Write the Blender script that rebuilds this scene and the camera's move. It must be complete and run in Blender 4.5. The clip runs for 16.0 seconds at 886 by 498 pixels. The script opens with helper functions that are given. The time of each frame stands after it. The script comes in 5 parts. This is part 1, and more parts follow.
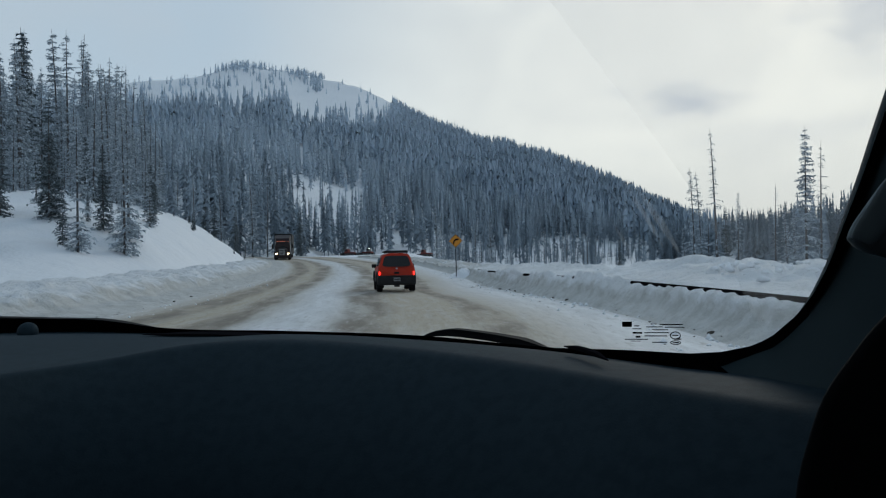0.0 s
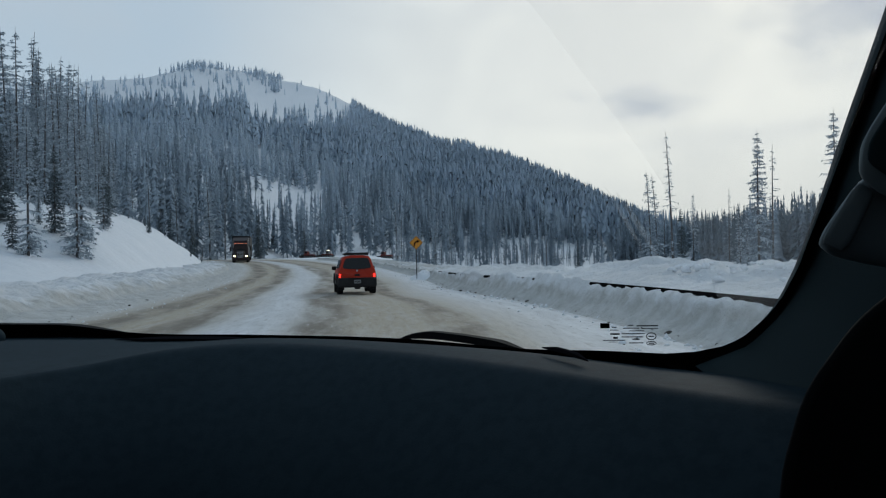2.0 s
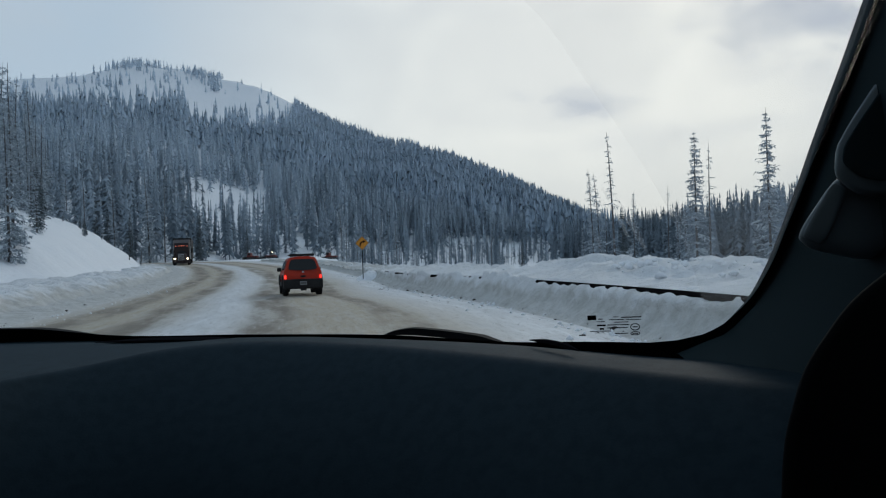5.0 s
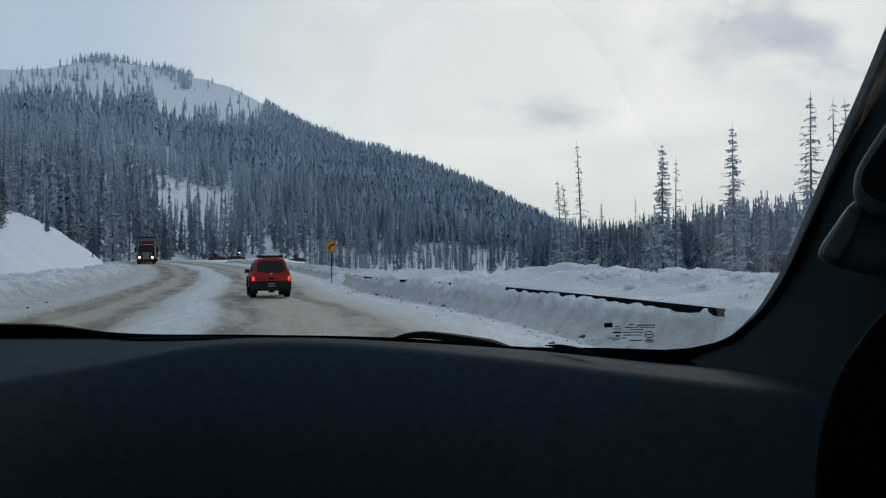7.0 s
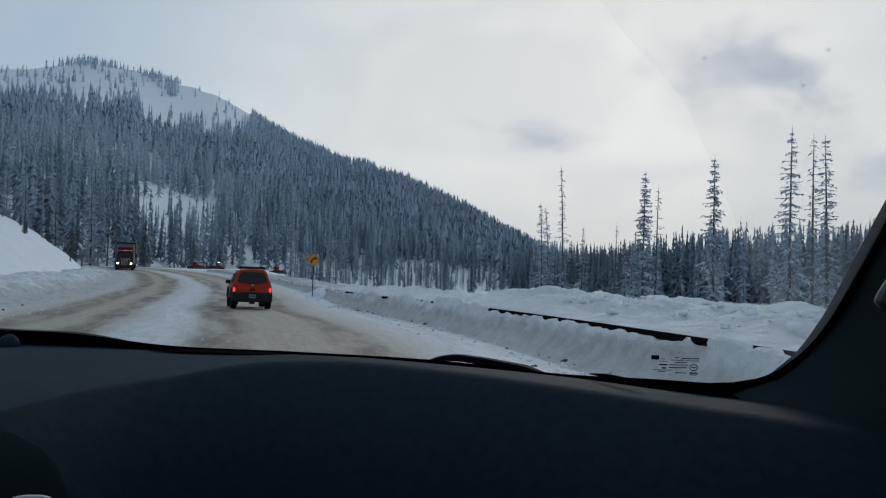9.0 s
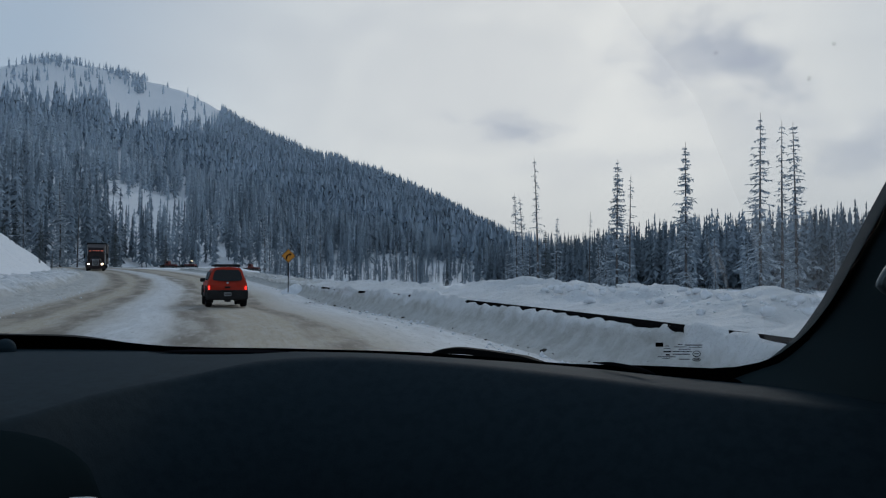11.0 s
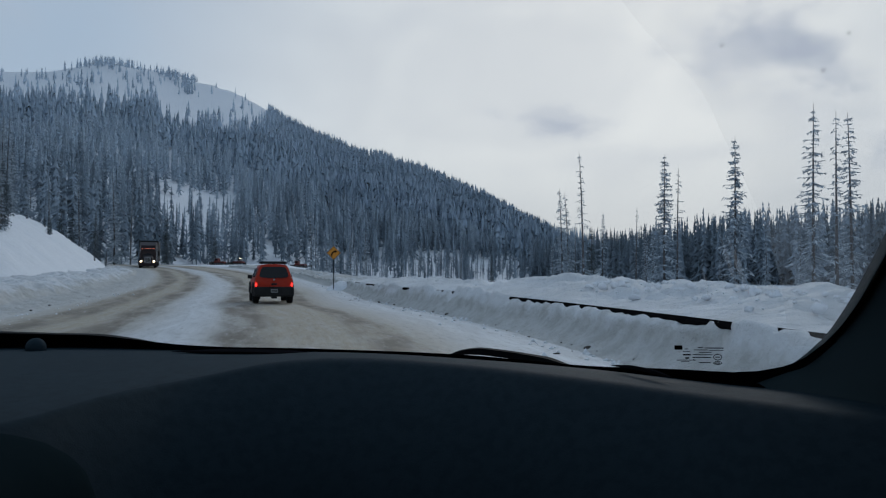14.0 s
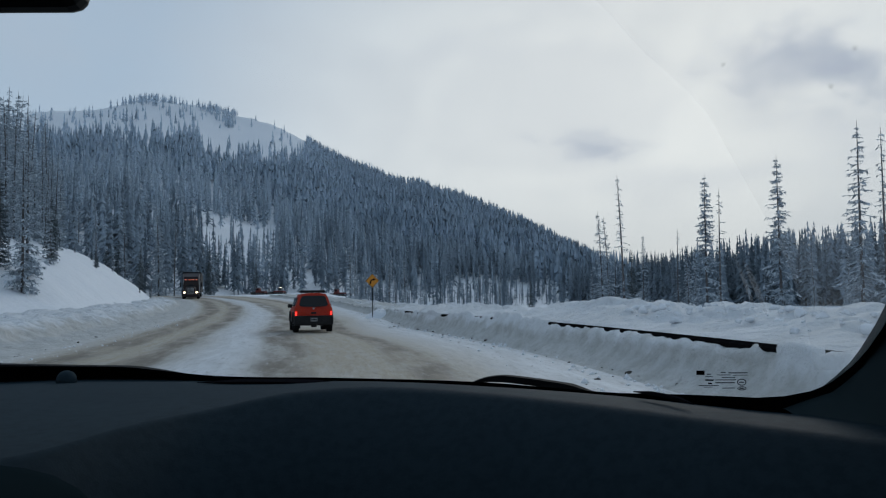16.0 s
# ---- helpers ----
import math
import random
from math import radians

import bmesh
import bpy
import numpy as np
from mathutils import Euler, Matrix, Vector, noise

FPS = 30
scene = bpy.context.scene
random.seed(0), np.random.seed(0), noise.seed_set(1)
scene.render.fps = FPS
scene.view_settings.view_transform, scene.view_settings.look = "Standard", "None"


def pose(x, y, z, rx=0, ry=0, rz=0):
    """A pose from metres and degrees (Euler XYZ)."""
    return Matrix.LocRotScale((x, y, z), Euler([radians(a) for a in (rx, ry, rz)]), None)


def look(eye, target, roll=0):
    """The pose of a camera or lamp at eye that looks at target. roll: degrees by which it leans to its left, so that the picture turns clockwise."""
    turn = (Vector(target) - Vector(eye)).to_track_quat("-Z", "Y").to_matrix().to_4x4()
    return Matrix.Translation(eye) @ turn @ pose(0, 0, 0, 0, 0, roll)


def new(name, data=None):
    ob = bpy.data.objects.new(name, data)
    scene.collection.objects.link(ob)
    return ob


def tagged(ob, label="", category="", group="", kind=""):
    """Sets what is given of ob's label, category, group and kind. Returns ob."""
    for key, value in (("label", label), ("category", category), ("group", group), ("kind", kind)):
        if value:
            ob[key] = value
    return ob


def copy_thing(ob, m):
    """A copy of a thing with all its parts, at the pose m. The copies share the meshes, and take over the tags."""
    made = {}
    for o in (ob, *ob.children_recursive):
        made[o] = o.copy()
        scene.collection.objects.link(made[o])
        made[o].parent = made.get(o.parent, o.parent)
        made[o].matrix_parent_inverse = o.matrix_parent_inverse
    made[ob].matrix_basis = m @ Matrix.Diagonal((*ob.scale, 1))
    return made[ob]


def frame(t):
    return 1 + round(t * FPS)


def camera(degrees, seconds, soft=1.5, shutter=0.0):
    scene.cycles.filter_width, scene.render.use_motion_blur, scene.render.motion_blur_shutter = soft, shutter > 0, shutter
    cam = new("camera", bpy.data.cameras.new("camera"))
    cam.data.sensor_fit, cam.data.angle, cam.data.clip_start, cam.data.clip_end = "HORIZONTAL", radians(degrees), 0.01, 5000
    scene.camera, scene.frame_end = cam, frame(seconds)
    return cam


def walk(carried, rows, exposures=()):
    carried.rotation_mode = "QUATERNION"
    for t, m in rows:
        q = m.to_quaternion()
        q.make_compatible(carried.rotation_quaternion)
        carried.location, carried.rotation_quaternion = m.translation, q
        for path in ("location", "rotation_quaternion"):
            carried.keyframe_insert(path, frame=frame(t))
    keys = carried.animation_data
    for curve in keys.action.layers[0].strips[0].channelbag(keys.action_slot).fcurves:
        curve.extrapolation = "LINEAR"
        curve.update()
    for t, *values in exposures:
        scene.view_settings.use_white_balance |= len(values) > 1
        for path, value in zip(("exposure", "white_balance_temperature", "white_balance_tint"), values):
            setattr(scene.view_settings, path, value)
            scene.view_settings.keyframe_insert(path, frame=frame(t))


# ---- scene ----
cam = camera(60.0, 16.0, soft=1.2)


def aim(x, y, z, yaw, pitch, roll):
    """The camera is held by a passenger, who leans with the bends; metres in the cabin, and degrees."""
    return (Matrix.Translation((x, y, z)) @ Matrix.Rotation(radians(yaw), 4, "Z") @ Matrix.Rotation(radians(pitch), 4, "X")
            @ Matrix.Rotation(radians(roll), 4, "Y") @ Matrix.Rotation(radians(90), 4, "X"))


SWING = [
    (0.0, 0.248, 0.161, 1.379, 11.84, 0.85, 1.10),
    (0.5, 0.246, 0.156, 1.382, 10.95, 1.84, 0.76),
    (1.0, 0.238, 0.146, 1.380, 10.57, 1.40, 0.71),
    (1.5, 0.231, 0.139, 1.381, 9.22, 1.20, 0.83),
    (2.0, 0.227, 0.140, 1.382, 8.86, 0.93, 1.31),
    (2.5, 0.225, 0.133, 1.388, 8.26, 1.42, 0.48),
    (3.0, 0.220, 0.128, 1.388, 7.36, 1.52, 0.64),
    (3.5, 0.204, 0.113, 1.385, 6.35, 1.45, 1.11),
    (6.0, 0.153, 0.078, 1.381, 3.82, 0.51, 1.60),
    (6.5, 0.132, 0.061, 1.384, 3.04, 0.91, 1.01),
    (7.0, 0.111, 0.052, 1.384, 2.42, 1.15, 0.65),
    (7.5, 0.093, 0.041, 1.386, 2.01, 1.45, 0.18),
    (8.0, 0.077, 0.035, 1.387, 1.30, 1.20, -0.26),
    (8.5, 0.043, 0.016, 1.394, 1.38, 2.58, -1.67),
    (11.0, -0.025, -0.006, 1.396, -0.85, 2.02, -0.26),
    (11.5, -0.034, -0.021, 1.412, -0.94, 2.25, -0.68),
    (12.0, -0.014, -0.002, 1.402, -0.17, 1.75, -0.08),
    (12.5, 0.001, 0.001, 1.403, 0.05, 1.99, 0.04),
    (13.0, 0.008, 0.003, 1.407, 1.11, 2.06, -0.07),
    (13.5, 0.015, 0.013, 1.404, 2.55, 1.80, -0.13),
    (14.0, 0.017, 0.010, 1.402, 2.48, 1.74, -0.14),
    (14.5, 0.020, 0.001, 1.407, 3.62, 2.00, 0.44),
    (15.0, 0.033, 0.014, 1.405, 4.84, 2.51, 1.80),
    (15.5, 0.044, 0.017, 1.403, 5.28, 3.03, 1.85),
    (16.0, 0.047, 0.016, 1.403, 5.33, 3.72, 0.81)]
walk(cam, [(t, aim(*held)) for t, *held in SWING], exposures=[
    (0.0, 0.34, 6560, 6), (3.7, 0.32, 6520, 7), (8.5, 0.24, 6420, 8), (11.0, 0.05, 6300, 9.5), (13.0, 0.05, 6220, 10), (14.5, 0.14, 6200, 9), (16.0, 0.16, 6250, 8)])

# ---- world and sun ----
world = bpy.data.worlds.new("overcast_sky")
scene.world = world
world.use_nodes = True


class Nodes:
    """Short hand for building node trees."""

    def __init__(self, tree):
        self.tree = tree

    def add(self, kind, **settings):
        node = self.tree.nodes.new(kind)
        for key, value in settings.items():
            node.inputs[key].default_value = value
        return node

    def link(self, a, b):
        self.tree.links.new(a, b)

    def math(self, op, a, b=None, c=None, clamp=False):
        node = self.tree.nodes.new("ShaderNodeMath")
        node.operation, node.use_clamp = op, clamp
        for i, v in enumerate((a, b, c)):
            if v is None:
                continue
            if isinstance(v, (int, float)):
                node.inputs[i].default_value = v
            else:
                self.link(v, node.inputs[i])
        return node.outputs[0]

    def mix(self, fac, a, b, blend="MIX"):
        node = self.tree.nodes.new("ShaderNodeMix")
        node.data_type, node.blend_type = "RGBA", blend
        for sock, v in ((node.inputs["Factor"], fac), (node.inputs[6], a), (node.inputs[7], b)):
            if isinstance(v, (int, float)):
                sock.default_value = v
            elif isinstance(v, tuple):
                sock.default_value = (*v, 1) if len(v) == 3 else v
            else:
                self.link(v, sock)
        return node.outputs[2]

    def ramp(self, fac, lo, hi, a=0.0, b=1.0):
        node = self.tree.nodes.new("ShaderNodeMapRange")
        node.interpolation_type = "SMOOTHSTEP"
        for key, v in (("From Min", lo), ("From Max", hi), ("To Min", a), ("To Max", b)):
            node.inputs[key].default_value = v
        self.link(fac, node.inputs["Value"])
        return node.outputs[0]

    def noise(self, vec, scale, detail=4.0, rough=0.55, distort=0.0):
        node = self.add("ShaderNodeTexNoise", Scale=scale, Detail=detail, Roughness=rough, Distortion=distort)
        if vec is not None:
            self.link(vec, node.inputs["Vector"])
        return node.outputs["Fac"]


def towards(px, py):
    """The direction that lies px of the half width to the right and py of it up, from the level forward one."""
    return Vector((px, 1.0, py)).normalized()


wn = Nodes(world.node_tree)
world.node_tree.nodes.clear()
out = wn.add("ShaderNodeOutputWorld")
bg = wn.add("ShaderNodeBackground", Strength=1.0)
wn.link(bg.outputs[0], out.inputs[0])
sky = wn.add("ShaderNodeTexSky")
sky.sky_type, sky.sun_disc = "NISHITA", False
sky.sun_elevation, sky.sun_rotation = radians(24), radians(14)
coord = wn.add("ShaderNodeTexCoord").outputs["Generated"]


flat_map = wn.add("ShaderNodeMapping")
flat_map.vector_type, flat_map.inputs["Scale"].default_value = "TEXTURE", (1, 1, 0.52)
wn.link(coord, flat_map.inputs[0])
flat_dir = world.node_tree.nodes.new("ShaderNodeVectorMath")
flat_dir.operation = "NORMALIZE"
wn.link(flat_map.outputs[0], flat_dir.inputs[0])


def sky_near(direction, lo, hi, a=0.0, b=1.0, flat=False):
    """How near the sky's place is to a direction; flat: in a space where clouds lie level and long."""
    node = world.node_tree.nodes.new("ShaderNodeVectorMath")
    node.operation = "DOT_PRODUCT"
    wn.link(flat_dir.outputs[0] if flat else coord, node.inputs[0])
    node.inputs[1].default_value = Vector((direction.x, direction.y, direction.z / 0.52)).normalized() if flat else direction
    return wn.ramp(node.outputs["Value"], lo, hi, a, b)


veil = wn.noise(flat_dir.outputs[0], 3.2, 6, 0.55, 0.6)
fine = wn.noise(coord, 9.0, 8, 0.62, 0.25)
clear = wn.mix(1.0, sky.outputs[0], (0.05, 0.05, 0.05), "MULTIPLY")

bright = sky_near(towards(0.20, 0.13), 0.76, 0.995)
cloud = wn.mix(bright, (0.385, 0.47, 0.57), (0.735, 0.738, 0.722))
axes = wn.add("ShaderNodeSeparateXYZ")
wn.link(coord, axes.inputs[0])
cloud = wn.mix(wn.ramp(axes.outputs[2], 0.30, 0.72), cloud, (0.185, 0.265, 0.36))
cloud = wn.mix(wn.ramp(veil, 0.40, 0.66, 0.0, 0.30), cloud, (0.45, 0.48, 0.53))
cloud = wn.mix(wn.ramp(fine, 0.35, 0.75, 0.0, 0.14), cloud, (0.42, 0.45, 0.50))


def wisp(u, v, long, high, tilt, depth, col):
    """A darker scrap of cloud with a torn outline, u across and v up from the level forward direction."""
    du, dv = wn.math("SUBTRACT", across, u), wn.math("SUBTRACT", upward, v)
    c, k = math.cos(radians(tilt)), math.sin(radians(tilt))
    a = wn.math("ADD", wn.math("MULTIPLY", du, c / long), wn.math("MULTIPLY", dv, k / long))
    b = wn.math("ADD", wn.math("MULTIPLY", du, -k / high), wn.math("MULTIPLY", dv, c / high))
    near = wn.math("SQRT", wn.math("ADD", wn.math("MULTIPLY", a, a), wn.math("MULTIPLY", b, b)))
    near = wn.math("ADD", near, wn.math("MULTIPLY", wn.math("SUBTRACT", ragged, 0.5), 2.6))
    return wn.mix(wn.ramp(near, -0.2, 1.3, depth, 0.0), col, (0.375, 0.415, 0.495))


forward = wn.math("MAXIMUM", axes.outputs[1], 0.05)
across, upward = wn.math("DIVIDE", axes.outputs[0], forward), wn.math("DIVIDE", axes.outputs[2], forward)
cloud = wn.mix(wn.ramp(axes.outputs[2], 0.02, 0.20, 0.60, 0.0), cloud, (0.43, 0.465, 0.505))
ragged = wn.noise(flat_dir.outputs[0], 15.0, 8, 0.60, 0.15)
for u, v, long, high, tilt, depth in ((0.352, 0.290, 0.140, 0.050, -6, 0.60), (0.415, 0.296, 0.105, 0.038, -34, 0.85), (0.375, 0.322, 0.07, 0.030, 5, 0.5),
                                      (0.095, 0.196, 0.075, 0.022, -8, 0.70), (0.120, 0.187, 0.035, 0.010, -12, 0.45), (0.60, 0.185, 0.12, 0.05, 20, 0.6),
                                      (-0.10, 0.33, 0.20, 0.03, 4, 0.16), (0.24, 0.15, 0.22, 0.02, 3, 0.18), (0.47, 0.21, 0.20, 0.05, -12, 0.28)):
    cloud = wisp(u, v, long, high, tilt, depth, cloud)
wn.link(wn.mix(0.94, clear, cloud), bg.inputs["Color"])

sun = new("sun", bpy.data.lights.new("sun", "SUN"))
sun.data.energy, sun.data.angle, sun.data.color = 0.5, radians(25), (1.0, 0.96, 0.9)
sun.matrix_world = look((0, 0, 50), (-9, -36, 32))

# ---- materials ----


def material(name, base, rough=0.6, metal=0.0, grain=None, stain=None, bump=None, spec=0.5, coat=0.0, emit=None):
    """grain, stain: (scale, colour, amount); bump: rows of (scale, strength, distance)."""
    m = bpy.data.materials.new(name)
    m.use_nodes = True
    n = Nodes(m.node_tree)
    bsdf = m.node_tree.nodes["Principled BSDF"]
    bsdf.inputs["Roughness"].default_value, bsdf.inputs["Metallic"].default_value = rough, metal
    bsdf.inputs["Specular IOR Level"].default_value, bsdf.inputs["Coat Weight"].default_value = spec, coat
    place = n.add("ShaderNodeTexCoord").outputs["Object"]
    col = n.mix(0.0, (*base,), (*base,))
    for rows in (grain, stain):
        if rows:
            col = n.mix(n.math("MULTIPLY", n.ramp(n.noise(place, rows[0], 5, 0.6), 0.38, 0.68), rows[2]), col, rows[1])
    n.link(col, bsdf.inputs["Base Color"])
    last = None
    for scale, strength, dist in bump or ():
        node = n.add("ShaderNodeBump", Strength=strength, Distance=dist)
        n.link(n.noise(place, scale, 4, 0.6), node.inputs["Height"])
        if last:
            n.link(last, node.inputs["Normal"])
        last = node.outputs[0]
    if last:
        n.link(last, bsdf.inputs["Normal"])
    if emit:
        bsdf.inputs["Emission Color"].default_value, bsdf.inputs["Emission Strength"].default_value = (*emit[0], 1), emit[1]
    return m


SNOW = material("snow", (0.80, 0.82, 0.85), 0.75, grain=(0.35, (0.72, 0.75, 0.80), 0.6), stain=(2.5, (0.84, 0.85, 0.87), 0.5),
                bump=((0.9, 0.5, 0.25), (7.0, 0.35, 0.04)), spec=0.25)
BANK_SNOW = material("ploughed_snow", (0.74, 0.755, 0.775), 0.8, grain=(1.4, (0.64, 0.655, 0.675), 0.6), stain=(0.30, (0.60, 0.60, 0.595), 0.5),
                     bump=((1.6, 0.6, 0.28), (6.0, 0.45, 0.12), (22.0, 0.5, 0.04)), spec=0.2)
BARK = material("grey_bark", (0.075, 0.068, 0.065), 0.9, grain=(6.0, (0.16, 0.16, 0.17), 0.6), bump=((14, 0.5, 0.02),))
RUBBER = material("black_rubber", (0.009, 0.009, 0.010), 0.8, grain=(20, (0.015, 0.015, 0.016), 0.5), spec=0.1)
DASH = material("dash_vinyl", (0.0245, 0.0395, 0.0500), 0.66, grain=(3.0, (0.0290, 0.0460, 0.0575), 0.6), stain=(70, (0.0185, 0.0300, 0.0380), 0.6),
                bump=((420, 0.4, 0.0008), (4.0, 0.05, 0.01)), spec=0.02)
# handle colour lifted to stand in for the blocked side-window light
HANDLE = material("handle_plastic_lit", (0.160, 0.195, 0.210), 0.5, grain=(8, (0.178, 0.212, 0.228), 0.5), bump=((700, 0.2, 0.0006),), spec=0.3)
TRIM = material("pillar_plastic", (0.022, 0.036, 0.041), 0.70, grain=(8, (0.026, 0.041, 0.046), 0.5), bump=((700, 0.2, 0.0006),), spec=0.08)
LINING = material("headliner_fabric", (0.03, 0.031, 0.033), 0.95, grain=(40, (0.04, 0.041, 0.043), 0.5), bump=((500, 0.3, 0.001),))
# black of the pad that stands in for shade beside the door
MATT = material("matt_black_shade", (0.006, 0.007, 0.008), 0.8, grain=(12, (0.008, 0.009, 0.010), 0.5), spec=0.02)
PALE = material("pale_grey_plastic", (0.62, 0.65, 0.70), 0.5, grain=(14, (0.55, 0.58, 0.63), 0.5))
POD = material("pod_black_vinyl", (0.0105, 0.0185, 0.0225), 0.85, grain=(20, (0.0130, 0.0210, 0.0250), 0.5), bump=((900, 0.2, 0.0006),), spec=0.0)
INK = material("glass_print_black", (0.008, 0.008, 0.010), 0.9, spec=0.0)
BLACK = material("black_plastic", (0.009, 0.009, 0.010), 0.6, grain=(12, (0.016, 0.016, 0.017), 0.5), stain=(1.6, (0.035, 0.034, 0.033), 0.25), spec=0.2)
ORANGE = material("orange_red_paint", (0.36, 0.020, 0.004), 0.5, 0.0, grain=(2.2, (0.33, 0.020, 0.005), 0.5), stain=(5, (0.22, 0.05, 0.03), 0.12), spec=0.2, coat=0.06)
CARGLASS = material("dark_car_glass", (0.012, 0.014, 0.016), 0.08, 0.0, spec=0.22)
TAIL = material("lit_tail_lamp", (0.5, 0.01, 0.01), 0.2, emit=((1.0, 0.03, 0.02), 2.2))
PLATE = material("plate_white", (0.20, 0.205, 0.21), 0.6, grain=(30, (0.20, 0.20, 0.205), 0.6))
STEEL = material("galvanised_steel", (0.10, 0.105, 0.11), 0.6, 0.5, grain=(9, (0.07, 0.065, 0.06), 0.7))
RAILSTEEL = material("rusty_dark_steel", (0.006, 0.006, 0.007), 0.9, 0.0, grain=(9, (0.014, 0.012, 0.011), 0.5), spec=0.0)
YELLOW = material("sign_yellow", (0.62, 0.24, 0.012), 0.5, grain=(4, (0.54, 0.21, 0.015), 0.5))
DIRT = material("frozen_dirt", (0.055, 0.048, 0.040), 0.9, grain=(14, (0.11, 0.10, 0.09), 0.6), bump=((30, 0.6, 0.02),))
WOOD = material("weathered_post", (0.10, 0.085, 0.07), 0.9, grain=(9, (0.17, 0.15, 0.13), 0.6))
TRUCKRED = material("dark_maroon_paint", (0.016, 0.007, 0.008), 0.5, grain=(3, (0.026, 0.015, 0.015), 0.5), coat=0.1, spec=0.25)
CHROME = material("dull_chrome", (0.45, 0.46, 0.47), 0.28, 0.9, grain=(10, (0.3, 0.3, 0.31), 0.5))
LAMP = material("lit_head_lamp", (0.9, 0.85, 0.7), 0.2, emit=((1.0, 0.78, 0.50), 5.0))
MARKER = material("lit_marker_lamp", (0.8, 0.2, 0.1), 0.3, emit=((1.0, 0.25, 0.16), 1.0))
BOXGREY = material("trailer_dark_panel", (0.012, 0.013, 0.015), 0.7, grain=(1.5, (0.028, 0.029, 0.032), 0.5), spec=0.2)
PLOUGHRED = material("snowcat_red_paint", (0.16, 0.020, 0.014), 0.55, grain=(2, (0.11, 0.03, 0.025), 0.6))


def needle_material(name, dark, frost, share, rime=0.0, mixed=0.55):
    """Conifer needles, each spray more or less coated with rime, paler up the mountain as rime and painted haze."""
    m = bpy.data.materials.new(name)
    m.use_nodes = True
    n = Nodes(m.node_tree)
    bsdf = m.node_tree.nodes["Principled BSDF"]
    bsdf.inputs["Roughness"].default_value, bsdf.inputs["Specular IOR Level"].default_value = 0.9, 0.15
    geo = n.add("ShaderNodeNewGeometry")
    isle = geo.outputs["Random Per Island"]
    place = n.add("ShaderNodeTexCoord").outputs["Object"]
    patch = n.noise(place, 0.02, 3, 0.6)
    amount = n.math("ADD", n.math("MULTIPLY", isle, mixed), n.math("MULTIPLY", n.math("SUBTRACT", patch, 0.42), 1.3))
    high = n.add("ShaderNodeSeparateXYZ")
    n.link(place, high.inputs[0])
    # height pales the colour further: rime together with painted haze
    amount = n.math("ADD", amount, n.math("MULTIPLY", high.outputs[2], rime))
    col = n.mix(n.ramp(amount, share - 0.38, share + 0.42), dark, frost)
    n.link(col, bsdf.inputs["Base Color"])
    return m


# valley, hill and foothill needles: paler, bluer, flatter colours stand in for haze
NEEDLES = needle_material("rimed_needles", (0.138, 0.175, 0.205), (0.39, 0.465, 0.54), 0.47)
HAZED_HILL_NEEDLES = needle_material("rimed_hazed_needles_high", (0.285, 0.360, 0.438), (0.54, 0.635, 0.74), 0.40, 0.0012, 0.40)
HAZED_FAR_NEEDLES = needle_material("rimed_hazed_needles_hill", (0.165, 0.208, 0.248), (0.50, 0.585, 0.67), 0.62, 0.0068, 0.46)
RIMED = needle_material("rimed_twigs", (0.185, 0.222, 0.255), (0.68, 0.75, 0.81), 0.36)
DARK_NEEDLES = needle_material("dark_needles", (0.060, 0.080, 0.086), (0.44, 0.50, 0.55), 0.50)

# sand thrown up by passing wheels clings to the foot of the banks in torn patches
bn = Nodes(BANK_SNOW.node_tree)
bank_bsdf = BANK_SNOW.node_tree.nodes["Principled BSDF"]
clean = bank_bsdf.inputs["Base Color"].links[0].from_socket
bank_uv = bn.add("ShaderNodeUVMap")
bank_uv.uv_map = "road"
bank_at = bn.add("ShaderNodeSeparateXYZ")
bn.link(bank_uv.outputs[0], bank_at.inputs[0])
spot = bn.add("ShaderNodeTexCoord").outputs["Object"]
torn_edge = bn.math("ADD", bank_at.outputs[1], bn.math("MULTIPLY", bn.math("SUBTRACT", bn.noise(spot, 0.8, 6, 0.65), 0.5), 1.3))
sprayed = bn.mix(bn.ramp(bn.noise(spot, 2.4, 5, 0.7), 0.35, 0.65), (0.40, 0.395, 0.37), (0.54, 0.54, 0.525))
bn.link(bn.mix(bn.ramp(torn_edge, 0.42, 0.74, 0.85, 0.0), clean, sprayed), bank_bsdf.inputs["Base Color"])

# ---- mesh helpers ----


def mesh_object(name, bm, mat, parent=None, smooth=False, label=""):
    data = bpy.data.meshes.new(name)
    bmesh.ops.recalc_face_normals(bm, faces=bm.faces)
    bm.to_mesh(data)
    bm.free()
    data.materials.append(mat)
    if smooth:
        for p in data.polygons:
            p.use_smooth = True
    ob = new(name, data)
    if parent is not None:
        ob.parent = parent
    if label:
        tagged(ob, label)
    return ob


def part(name, bm, mat, parent, label="", smooth=False):
    return mesh_object(name, bm, mat, parent, smooth, label)


def grid_mesh(points, closed=False, flip=False):
    """A bmesh from rows of points, joined row to row."""
    bm = bmesh.new()
    rows = [[bm.verts.new(p) for p in row] for row in points]
    for a, b in zip(rows, rows[1:]):
        n = len(a)
        for i in range(n if closed else n - 1):
            j = (i + 1) % n
            bm.faces.new((a[i], a[j], b[j], b[i]))
    return bm


